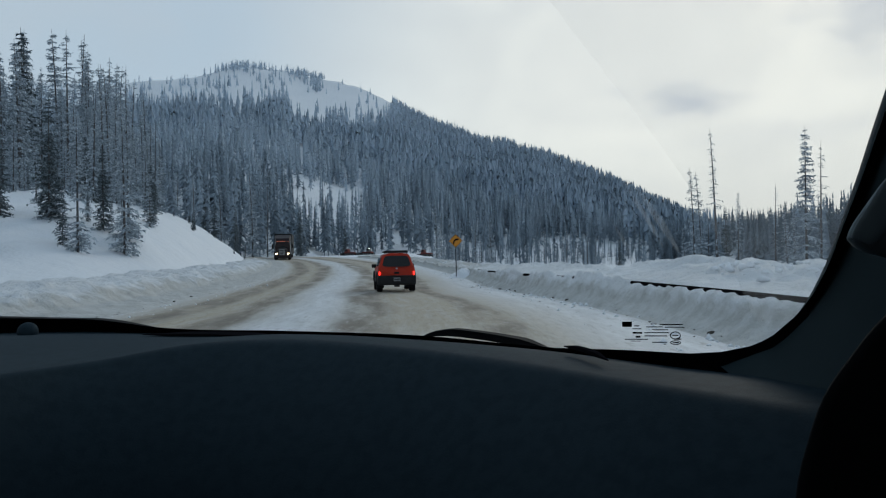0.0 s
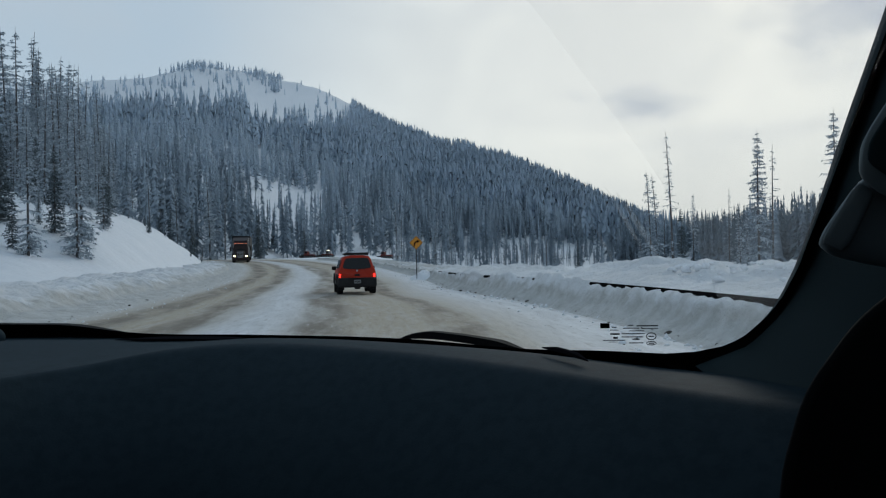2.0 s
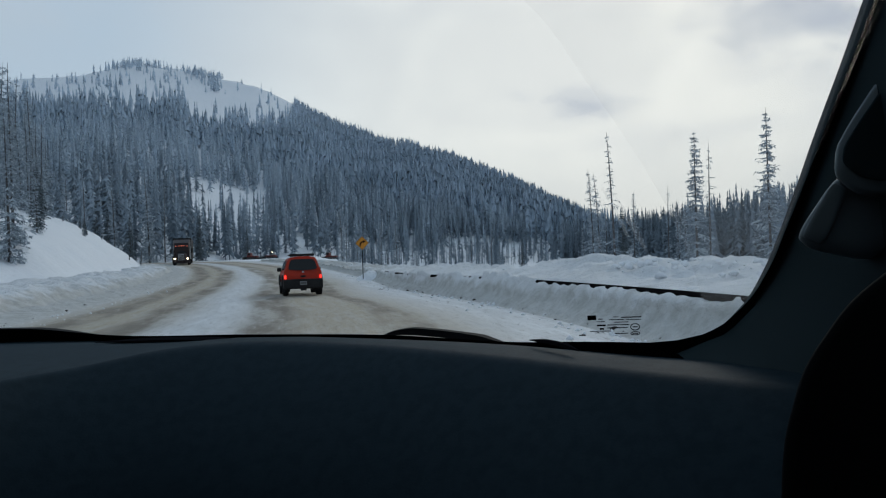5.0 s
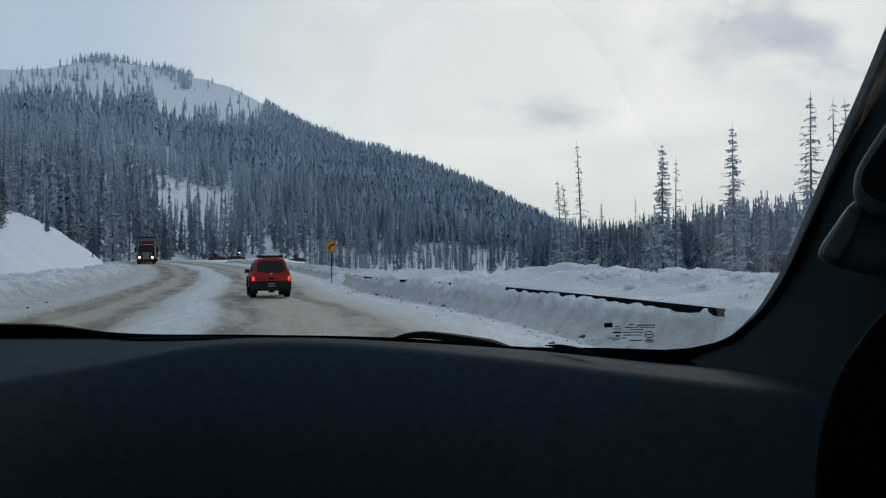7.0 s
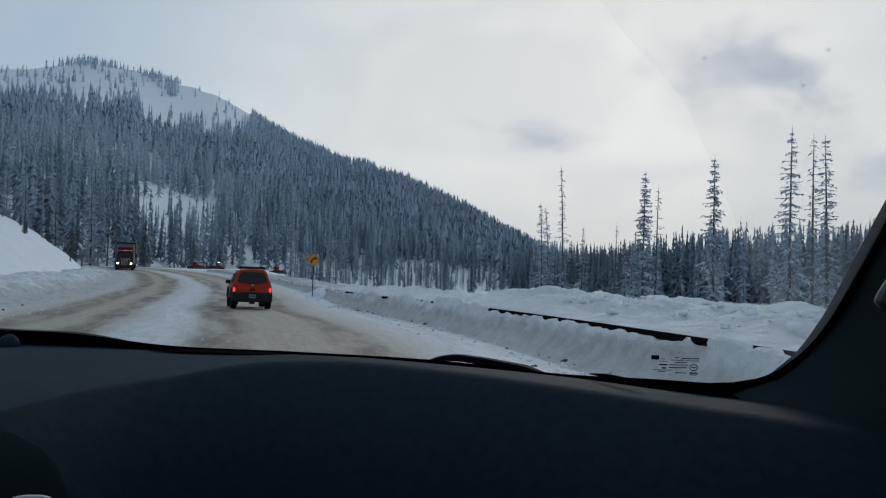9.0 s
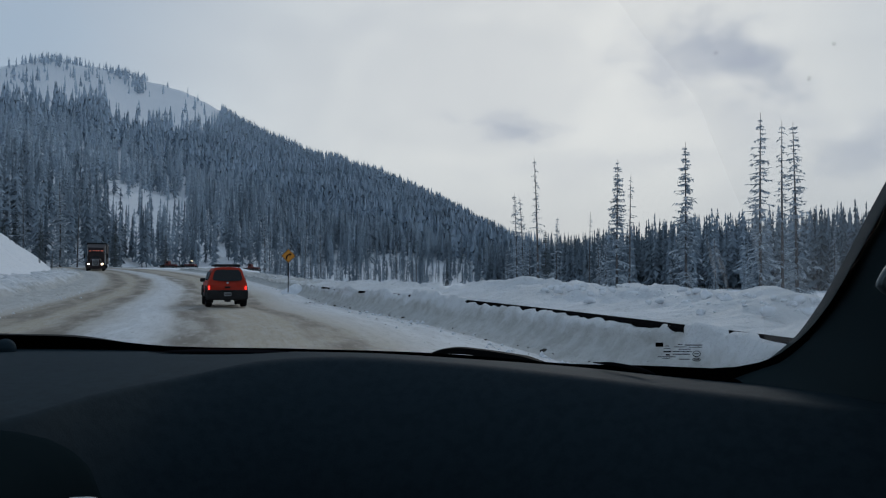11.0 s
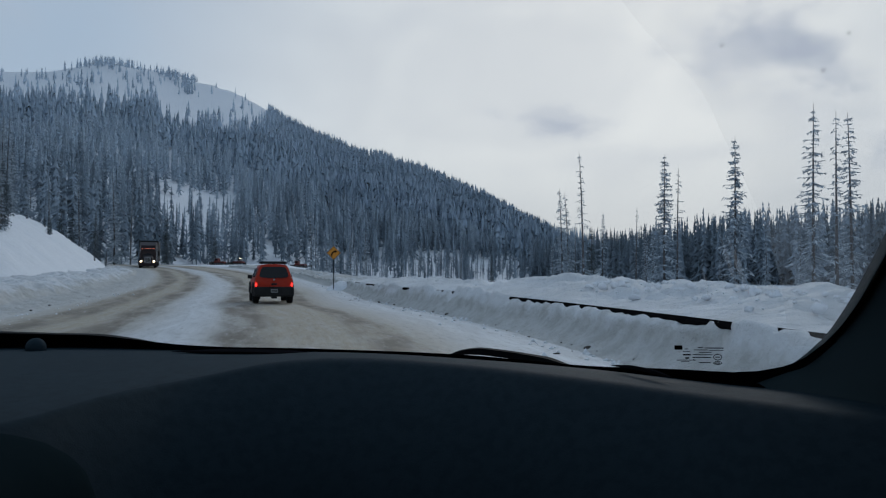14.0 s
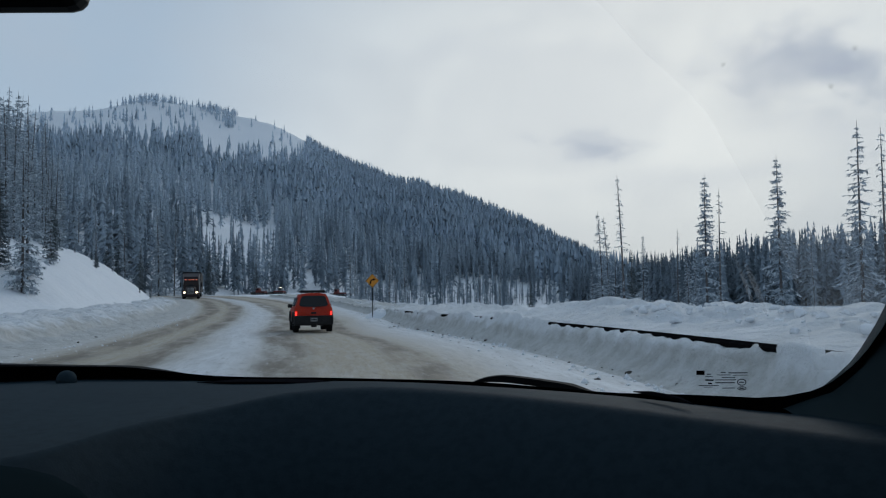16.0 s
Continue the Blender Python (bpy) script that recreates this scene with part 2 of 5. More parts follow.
def hull(rings):
    """A closed skin over rings of points, capped at both ends."""
    bm = grid_mesh(rings, closed=True)
    bm.verts.ensure_lookup_table()
    n, m = len(rings[0]), len(rings)
    bm.faces.new([bm.verts[i] for i in range(n)])
    bm.faces.new([bm.verts[(m - 1) * n + i] for i in range(n)])
    return bm


def rbox(sx, sy, sz, at=(0, 0, 0), bevel=0.02, seg=2, turn=(0, 0, 0), taper=1.0):
    bm = bmesh.new()
    bmesh.ops.create_cube(bm, size=1)
    for v in bm.verts:
        k = taper if v.co.z > 0 else 1.0
        v.co = Vector((v.co.x * sx * k, v.co.y * sy * k, v.co.z * sz))
    if bevel:
        bmesh.ops.bevel(bm, geom=bm.edges[:] + bm.verts[:], offset=bevel, segments=seg, affect="EDGES", profile=0.5)
    bm.transform(pose(*at, *turn))
    return bm


def tube(p, q, r, r2=None, seg=10):
    """A round bar from p to q."""
    p, q = Vector(p), Vector(q)
    bm = bmesh.new()
    bmesh.ops.create_cone(bm, cap_ends=True, segments=seg, radius1=r, radius2=r if r2 is None else r2, depth=(q - p).length)
    bm.transform(Matrix.Translation((p + q) / 2) @ (q - p).to_track_quat("Z", "Y").to_matrix().to_4x4())
    return bm


def joined(*parts):
    """Several bmeshes that make up one part."""
    out = bmesh.new()
    for bm in parts:
        data = bpy.data.meshes.new("tmp")
        bm.to_mesh(data)
        bm.free()
        out.from_mesh(data)
        bpy.data.meshes.remove(data)
    return out


def big_mesh(name, verts, faces, mat, smooth=False, uv=None):
    """A mesh from numpy arrays; faces all of one length."""
    data = bpy.data.meshes.new(name)
    n, k = faces.shape
    data.vertices.add(len(verts))
    data.vertices.foreach_set("co", np.asarray(verts, dtype=np.float32).ravel())
    data.loops.add(n * k)
    data.loops.foreach_set("vertex_index", faces.astype(np.int32).ravel())
    data.polygons.add(n)
    data.polygons.foreach_set("loop_start", np.arange(0, n * k, k, dtype=np.int32))
    if smooth:
        data.polygons.foreach_set("use_smooth", np.ones(n, dtype=bool))
    if uv is not None:
        layer = data.uv_layers.new(name="road")
        layer.data.foreach_set("uv", np.asarray(uv, dtype=np.float32)[faces.ravel()].ravel())
    data.update(calc_edges=True)
    data.validate()
    data.materials.append(mat)
    return new(name, data)


def lattice(nu, nv):
    """Quads of a grid of nu by nv points."""
    i = np.arange(nu - 1)[:, None] * nv + np.arange(nv - 1)[None, :]
    return np.stack([i, i + 1, i + nv + 1, i + nv], axis=-1).reshape(-1, 4)


def smooth_step(a, b, x):
    t = np.clip((np.asarray(x, dtype=float) - a) / (b - a), 0, 1)
    return t * t * (3 - 2 * t)


def value_noise(x, y, seed=0):
    """Smooth noise from -1 to 1, on arrays."""
    x, y = np.asarray(x, dtype=float), np.asarray(y, dtype=float)
    xi, yi = np.floor(x).astype(np.int64), np.floor(y).astype(np.int64)
    fx, fy = x - xi, y - yi
    fx, fy = fx * fx * (3 - 2 * fx), fy * fy * (3 - 2 * fy)

    def lot(i, j):
        h = (i * 374761393 + j * 668265263 + seed * 974711) & 0x7FFFFFFF
        h = ((h ^ (h >> 13)) * 1274126177) & 0x7FFFFFFF
        return ((h ^ (h >> 16)) & 0xFFFF) / 32767.5 - 1

    a, b = lot(xi, yi) * (1 - fx) + lot(xi + 1, yi) * fx, lot(xi, yi + 1) * (1 - fx) + lot(xi + 1, yi + 1) * fx
    return a * (1 - fy) + b * fy


def fractal(x, y, octaves=4, seed=0):
    total, size = 0.0, 1.0
    for k in range(octaves):
        total = total + value_noise(np.asarray(x) * 2 ** k, np.asarray(y) * 2 ** k, seed + k) * size
        size *= 0.5
    return total


# ---- the lie of the land ----
LANE = np.array([(6.5, -70), (4.2, -40), (1.6, -15), (0, 0), (-1.7, 10), (-4.4, 21), (-9.0, 34.7), (-12.9, 48), (-18, 63),
                 (-27, 85), (-39, 108), (-54, 130), (-66, 152), (-76, 176), (-86, 205), (-96, 240), (-104, 280), (-108, 330)], dtype=float)


def curve_through(points, step=1.0):
    """A smooth line through the points, in even steps."""
    d = np.concatenate([[0], np.cumsum(np.hypot(*np.diff(points, axis=0).T))])
    slope = np.gradient(points, d, axis=0)
    s = np.arange(0, d[-1], step)
    k = np.clip(np.searchsorted(d, s, side="right") - 1, 0, len(d) - 2)
    h = (d[k + 1] - d[k])[:, None]
    t = ((s - d[k])[:, None]) / h
    p = ((2 * t ** 3 - 3 * t ** 2 + 1) * points[k] + (t ** 3 - 2 * t ** 2 + t) * h * slope[k]
         + (-2 * t ** 3 + 3 * t ** 2) * points[k + 1] + (t ** 3 - t ** 2) * h * slope[k + 1])
    return p


LINE = curve_through(LANE)
TANGENT = np.gradient(LINE, axis=0)
TANGENT /= np.linalg.norm(TANGENT, axis=1)[:, None]
SIDE = np.stack([TANGENT[:, 1], -TANGENT[:, 0]], axis=1)


def lane_offset(x, y):
    """How far to the right of the lane's middle a place lies, and the step along the lane."""
    shape = np.shape(x)
    p = np.stack([np.ravel(x), np.ravel(y)], axis=1)
    off, at = np.empty(len(p)), np.empty(len(p), dtype=int)
    for a in range(0, len(p), 20000):
        q = p[a:a + 20000]
        d2 = ((q[:, None, :] - LINE[None, ::2, :]) ** 2).sum(axis=2)
        k = d2.argmin(axis=1) * 2
        off[a:a + 20000] = ((q - LINE[k]) * SIDE[k]).sum(axis=1)
        at[a:a + 20000] = k
    return off.reshape(shape), at.reshape(shape)


def road_rise(r):
    return np.interp(r, [0, 38, 58, 85, 130, 250, 500, 5000], [0, 0, 0.35, 1.05, 2.3, 3.6, 4.5, 4.5])


HILL_AZ = [-180, -110, -75, -50, -38, -30, -26.7, -23.3, -20, -18.1, -15.8, -14.6, -11.8, -7.7, -3.5, 0.7, 2.8, 4.9, 6.6, 9, 30, 75, 180]
HILL_TAN = [0.02, 0.10, 0.16, 0.19, 0.215, 0.235, 0.252, 0.250, 0.238, 0.230, 0.211, 0.195, 0.170, 0.142, 0.115, 0.081, 0.056, 0.029, 0.012,
            0.004, 0.006, 0.01, 0.02]
RIDGE_AZ, RIDGE_R = [-180, -20, -12, -4, 1, 5, 8, 180], [1500, 1500, 1250, 1000, 850, 720, 650, 900]
FOOT_AZ, FOOT_R = [-180, -60, -34, -27, -20, -14, -8, 0, 6, 20, 180], [150, 150, 165, 210, 300, 345, 390, 420, 470, 420, 300]


def ground_height(x, y):
    r, az = np.hypot(x, y), np.degrees(np.arctan2(x, y))
    off, at = lane_offset(x, y)
    z = road_rise(r)
    dip = smooth_step(-15, -8, az) * smooth_step(7, 16, off) * smooth_step(12, 60, r)
    z = z * (1 - dip) - 2.6 * dip
    z = z + 1.6 * smooth_step(14, 75, off) * smooth_step(-9, -14, az) * smooth_step(60, 140, r)
    ridge, foot = np.interp(az, RIDGE_AZ, RIDGE_R), np.interp(az, FOOT_AZ, FOOT_R)
    top = np.interp(az, HILL_AZ, HILL_TAN) * ridge
    s = (r - foot) / (ridge - foot)
    up = np.where(s < 1, np.clip(s, 0, 1) ** 1.22, np.clip(1 - (s - 1) * 0.5, 0.1, 1))
    z = z + np.maximum(top - z, 0) * up
    z = z + smooth_step(0.03, 0.3, s) * fractal(x / 90, y / 90, 3, 5) * 5
    d = np.maximum(-off - 12.5, 0)
    bank = (1 - np.exp(-(d / 7) ** 1.2)) * smooth_step(15, 62, y) * (1 - smooth_step(118, 190, y)) * (1 - smooth_step(60, 120, d))
    z = z + bank * (7.9 + 1.0 * fractal(x / 22, y / 22, 3, 9)) + np.minimum(bank, 0.3) * 0.9 * fractal(x / 5, y / 5, 3, 19)
    flat = smooth_step(5, 8, np.abs(off + 3))
    return z + flat * smooth_step(9, 20, np.abs(off + 3)) * 0.18 * fractal(x / 6, y / 6, 3, 2) - 0.06


def ground_at(x, y):
    return float(ground_height(np.array([x]), np.array([y]))[0])


azs = np.radians(np.concatenate([np.arange(-180, -44, 4.0), np.arange(-44, 44, 0.4), np.arange(44, 181, 4.0)]))
rs = np.concatenate([np.arange(2, 60, 1.0), 60 * 1.022 ** np.arange(0, 200)])
rs = rs[rs < 4600]
A, R = np.meshgrid(azs, rs, indexing="ij")
gx, gy = R * np.sin(A), R * np.cos(A)
gz = ground_height(gx, gy)
ground = big_mesh("ground", np.stack([gx, gy, gz], axis=-1).reshape(-1, 3), lattice(len(azs), len(rs))[:, ::-1], SNOW, smooth=True)
tagged(ground, "deep white snow over meadow and mountain side", "snow", kind="structure")

# road: packed snow and sand, with bare tracks worn along the lanes
ROAD = bpy.data.materials.new("sanded_snow_road")
ROAD.use_nodes = True
rn = Nodes(ROAD.node_tree)
rb = ROAD.node_tree.nodes["Principled BSDF"]
uvn = rn.add("ShaderNodeUVMap")
uvn.uv_map = "road"
sep = rn.add("ShaderNodeSeparateXYZ")
rn.link(uvn.outputs[0], sep.inputs[0])
stretch = rn.add("ShaderNodeMapping")
stretch.inputs["Scale"].default_value = (1.0, 0.10, 1.0)
rn.link(uvn.outputs[0], stretch.inputs[0])
wander = rn.noise(stretch.outputs[0], 0.55, 4, 0.6)
streak = rn.noise(stretch.outputs[0], 3.0, 5, 0.7)
stretch_b = rn.add("ShaderNodeMapping")
stretch_b.inputs["Scale"].default_value = (1.0, 0.22, 1.0)
rn.link(uvn.outputs[0], stretch_b.inputs[0])
blotch = rn.noise(stretch_b.outputs[0], 0.9, 6, 0.68)
across = rn.math("ADD", sep.outputs[0], rn.math("MULTIPLY", rn.math("SUBTRACT", wander, 0.5), 1.5))


def band(middle, half):
    return rn.ramp(rn.math("ABSOLUTE", rn.math("SUBTRACT", across, middle)), half * 0.25, half, 1.0, 0.0)


def most(*values):
    v = values[0]
    for w in values[1:]:
        v = rn.math("MAXIMUM", v, w)
    return v


sand = most(band(0.0, 3.6), band(-6.5, 3.2))
wet = most(band(-1.85, 1.0), band(1.1, 0.7), band(-5.1, 0.8), band(-7.2, 0.9))
white = rn.mix(rn.ramp(streak, 0.35, 0.7), (0.56, 0.575, 0.59), (0.70, 0.72, 0.74))
road_col = rn.mix(rn.math("MULTIPLY", sand, rn.ramp(streak, 0.25, 0.6, 0.62, 1.0)), white, (0.390, 0.338, 0.260))
road_col = rn.mix(rn.math("MULTIPLY", wet, rn.ramp(blotch, 0.34, 0.62, 0.15, 0.95)), road_col, (0.165, 0.140, 0.108))
stretch_c = rn.add("ShaderNodeMapping")
stretch_c.inputs["Scale"].default_value = (1.0, 0.16, 1.0)
rn.link(uvn.outputs[0], stretch_c.inputs[0])
grit = rn.noise(stretch_c.outputs[0], 9.0, 8, 0.75)
road_col = rn.mix(rn.ramp(grit, 0.52, 0.68, 0.0, 0.50), road_col, (0.135, 0.118, 0.095))
road_col = rn.mix(rn.ramp(grit, 0.46, 0.30, 0.0, 0.45), road_col, (0.66, 0.66, 0.65))
rn.link(road_col, rb.inputs["Base Color"])
rb.inputs["Roughness"].default_value = 0.7
rb.inputs["Specular IOR Level"].default_value = 0.3
bumpn = rn.add("ShaderNodeBump", Strength=0.5, Distance=0.05)
rn.link(rn.math("ADD", blotch, streak), bumpn.inputs["Height"])
rn.link(bumpn.outputs[0], rb.inputs["Normal"])

us = np.arange(-11.5, 5.6, 0.5)
S, U = np.meshgrid(np.arange(len(LINE)), us, indexing="ij")
rx, ry = LINE[S, 0] + SIDE[S, 0] * U, LINE[S, 1] + SIDE[S, 1] * U
rz = road_rise(np.hypot(rx, ry)) + 0.03 + 0.012 * fractal(U * 0.8, S * 0.08, 3, 7) + 0.05 * np.exp(-((U + 3.6) / 0.7) ** 2)
road = big_mesh("road", np.stack([rx, ry, rz], axis=-1).reshape(-1, 3), lattice(len(LINE), len(us)), ROAD, smooth=True,
                uv=np.stack([U, S], axis=-1).reshape(-1, 2))
tagged(road, "packed snow road with brown sanded wheel tracks", "road", kind="structure")


START = 70


def sunk(step):
    """The bank and its rail sink towards the flat meadow round the bend."""
    return np.interp(step, [START + 38, START + 64], [1.0, 0.5])


def snow_bank(name, label, profile, first, last, lump, seed, mat, height=None, sign=1, keep_low=0.0, calm=0.0, drift=None):
    """A ploughed bank beside the road. profile: rows of (offset, height) across; it runs from step first to last along the lane."""
    po, pz = np.array(profile).T
    w = np.linspace(0, 1, 90 if drift is None else 140)
    d = np.concatenate([[0], np.cumsum(np.hypot(np.diff(po), np.diff(pz)))])
    o, h = np.interp(w * d[-1], d, po), np.interp(w * d[-1], d, pz)
    s = np.arange(first, last, 0.16 if drift is None else 0.14)
    k = np.clip(s.astype(int), 0, len(LINE) - 2)
    t = (s - k)[:, None]
    base = LINE[k] * (1 - t) + LINE[k + 1] * t
    side = SIDE[k] * (1 - t) + SIDE[k + 1] * t
    SS, O = np.meshgrid(s, o, indexing="ij")
    H = np.broadcast_to(h, SS.shape).copy()
    scale = np.ones_like(s) if height is None else np.interp(s, *height)
    rough = np.clip((H - calm) / 0.45, 0, 1) + (0.12 if drift is None else 0.03) * np.clip(H / 0.3, 0, 1)
    H = np.where(H > keep_low, keep_low + (H - keep_low) * scale[:, None], H) * (1 + 0.16 * fractal(SS / 9, O / 30, 2, seed + 40) * np.clip((H - calm) / 0.3, 0, 1))
    if drift is not None:
        H = np.where(H > 0, H * sunk(SS), H)
        over = sum(np.exp(-(((SS - START - a) / w) ** 4)) for a, w in ((9.2, 0.55), (6.4, 0.4), (22.6, 0.3), (24.4, 0.5), (26.0, 0.4), (28.3, 1.0), (30.6, 0.7), (34.2, 0.9), (49, 1.5), (58, 3), (72, 5)))
        H = H + 0.11 * np.clip(over, 0, 1) * np.exp(-((O - drift) / 0.16) ** 2)
        lip = np.exp(-((O - drift) / 0.11) ** 2)
        buried = smooth_step(0.12, 0.36, fractal(SS / 2.6, O * 0, 3, seed + 63))
        H = H + lip * (0.12 * buried - 0.030 * (1 - buried) + 0.042 * fractal(SS / 0.30, O * 0, 3, seed + 60) + 0.06 * np.maximum(0, fractal(SS / 0.9, O * 0, 3, seed + 61) - 0.2))
        face = np.clip(H / 0.15, 0, 1) * np.clip((0.80 - H) / 0.1, 0, 1)
        O = O - face * (0.075 * smooth_step(0.66, 0.58, H) + 0.035 * fractal(SS / 0.55, H / 0.34, 3, seed + 80) + 0.08 * fractal(SS / 3.2, H / 1.8, 2, seed + 81) + 0.05 * np.maximum(0, fractal(SS / 0.42, H / 0.20, 3, seed + 82) - 0.3))
    H = H + rough * 0.07 * fractal(SS / 0.45, O / 0.35, 3, seed + 70)
    H = H + rough * lump * (0.55 * fractal(SS / 1.5, O / 1.1, 4, seed) + 0.5 * np.maximum(0, fractal(SS / 3.0, O / 2.0, 3, seed + 9) - 0.25))
    O = O - sign * rough * lump * 0.5 * fractal(SS / 1.1, H / 0.6 + 7, 3, seed + 20)
    X, Y = base[:, :1] + side[:, :1] * O, base[:, 1:] + side[:, 1:] * O
    Z = road_rise(np.hypot(X, Y)) + H
    faces = lattice(len(s), len(o))
    ob = big_mesh(name, np.stack([X, Y, Z], axis=-1).reshape(-1, 3), faces, mat, smooth=True, uv=np.stack([SS, H], axis=-1).reshape(-1, 2))
    return tagged(ob, label, "snow bank", kind="structure")


snow_bank("snow_bank_right", "lumpy ploughed snow bank behind the guard rail",
          [(3.7, -0.1), (4.4, 0.08), (4.76, 0.30), (4.88, 0.50), (4.89, 0.727), (5.04, 0.731), (5.08, 0.775), (5.35, 0.86), (6.1, 1.08), (6.8, 1.22), (7.8, 1.18), (9.0, 0.7), (11, 0.1), (14, -2.6)],
          START - 12, START + 120, 0.30, 3, BANK_SNOW, height=([58, 78, 82, 86, 90, 93, 96, 103, 110, 135, 200], [0.15, 0.2, 0.55, 1.0, 0.9, 0.8, 0.45, 0.42, 0.35, 0.15, 0.0]), keep_low=0.7, calm=0.74, drift=4.96)
snow_bank("snow_bank_left", "ploughed snow bank with a dirty cut face",
          [(-8.2, -0.1), (-8.9, 0.08), (-10.2, 0.20), (-10.9, 0.58), (-11.4, 0.72), (-12.6, 0.78), (-15, 0.8), (-18, -0.3)],
          START - 10, START + 124, 0.22, 11, BANK_SNOW, sign=-1, height=([60, 130, 175, 194], [1, 1, 0.6, 0.1]))

# ---- forests ----
rng = np.random.default_rng(7)


def conifer(tiers, sides, seed, reach=0.13, bare=0.08, ragged=0.4, overlap=1.9):
    """One conifer of height 1: a thin trunk, and skirts of needles with torn hems. Returns verts, faces."""
    g = np.random.default_rng(seed)
    verts, faces = [], []
    lean = g.normal(0, 0.012, 2)
    for k in range(3):
        a = 2 * math.pi * k / 3
        verts.append((0.010 * math.cos(a), 0.010 * math.sin(a), -0.06))
    verts.append((lean[0], lean[1], 1.0))
    faces += [(0, 1, 3), (1, 2, 3), (2, 0, 3)]
    step, last = (1 - bare) / tiers, 3
    for i in range(tiers):
        f = (i + g.uniform(0.0, 0.6)) / tiers
        z = bare + (1 - bare) * f
        rad = (reach * (1.0 - f) ** 0.95 + 0.003) * g.uniform(1 - ragged * 0.6, 1 + ragged * 0.4)
        high = step * overlap * g.uniform(0.8, 1.2)
        n = len(verts)
        c = lean * z + g.normal(0, 0.10 * rad, 2)
        verts.append((c[0] * 0.5, c[1] * 0.5, min(z + high, 1.0)))
        faces.append((last, n, n + 2))
        last = n
        turn = g.uniform(0, 6.28)
        for k in range(sides):
            a = turn + 2 * math.pi * (k + g.uniform(-0.25, 0.25)) / sides
            q = rad * (g.uniform(0.7, 1.25) if k % 2 == 0 else g.uniform(0.18, 0.42))
            drop = -0.30 * rad * g.uniform(0.4, 1.6) if k % 2 == 0 else 0.25 * rad
            verts.append((c[0] + q * math.cos(a), c[1] + q * math.sin(a), z + drop))
        faces += [(n, n + 1 + k, n + 1 + (k + 1) % sides) for k in range(sides)]
    return np.array(verts), np.array(faces)


def forest(name, label, xs, ys, heights, kinds, mat, sink=0.0):
    """Many conifers in one mesh."""
    zs = ground_height(xs, ys) - sink
    pick = rng.integers(0, len(kinds), len(xs))
    spin = rng.uniform(0, 6.28, len(xs))
    broad = rng.uniform(0.75, 1.25, len(xs))
    V, F, base = [], [], 0
    for k, (v, f) in enumerate(kinds):
        m = np.nonzero(pick == k)[0]
        if not len(m):
            continue
        c, s, h = np.cos(spin[m])[:, None], np.sin(spin[m])[:, None], heights[m][:, None]
        b = h * broad[m][:, None]
        X = (v[None, :, 0] * c - v[None, :, 1] * s) * b + xs[m][:, None]
        Y = (v[None, :, 0] * s + v[None, :, 1] * c) * b + ys[m][:, None]
        Z = v[None, :, 2] * h + zs[m][:, None]
        V.append(np.stack([X, Y, Z], axis=-1).reshape(-1, 3))
        F.append((f[None] + (np.arange(len(m)) * len(v))[:, None, None] + base).reshape(-1, 3))
        base += len(m) * len(v)
    ob = big_mesh(name, np.concatenate(V), np.concatenate(F), mat)
    return tagged(ob, label, "forest", kind="stuff")


def scatter(n, az0, az1, near, far):
    """Even in area between two ranges that depend on the bearing."""
    az = rng.uniform(az0, az1, n)
    u = rng.uniform(0, 1, n)
    a, b = near(az), far(az)
    r = np.sqrt(a * a + u * (b * b - a * a))
    return r * np.sin(np.radians(az)), r * np.cos(np.radians(az)), az, r


FAR_KINDS = [conifer(6, 7, s, reach=0.138, ragged=0.55, overlap=1.7) for s in range(9)]
MID_KINDS = [conifer(24, 11, 20 + s, reach=0.135, bare=0.05, ragged=0.9, overlap=1.3) for s in range(9)]
SLIM_KINDS = [conifer(18, 9, 60 + s, reach=0.118, bare=0.08, ragged=0.8, overlap=1.3) for s in range(9)]
THIN_KINDS = [conifer(13, 6, 40 + s, reach=0.06, bare=0.25, ragged=0.9, overlap=0.9) for s in range(6)]

foot_of = lambda az: np.interp(az, FOOT_AZ, FOOT_R)
ridge_of = lambda az: np.interp(az, RIDGE_AZ, RIDGE_R)


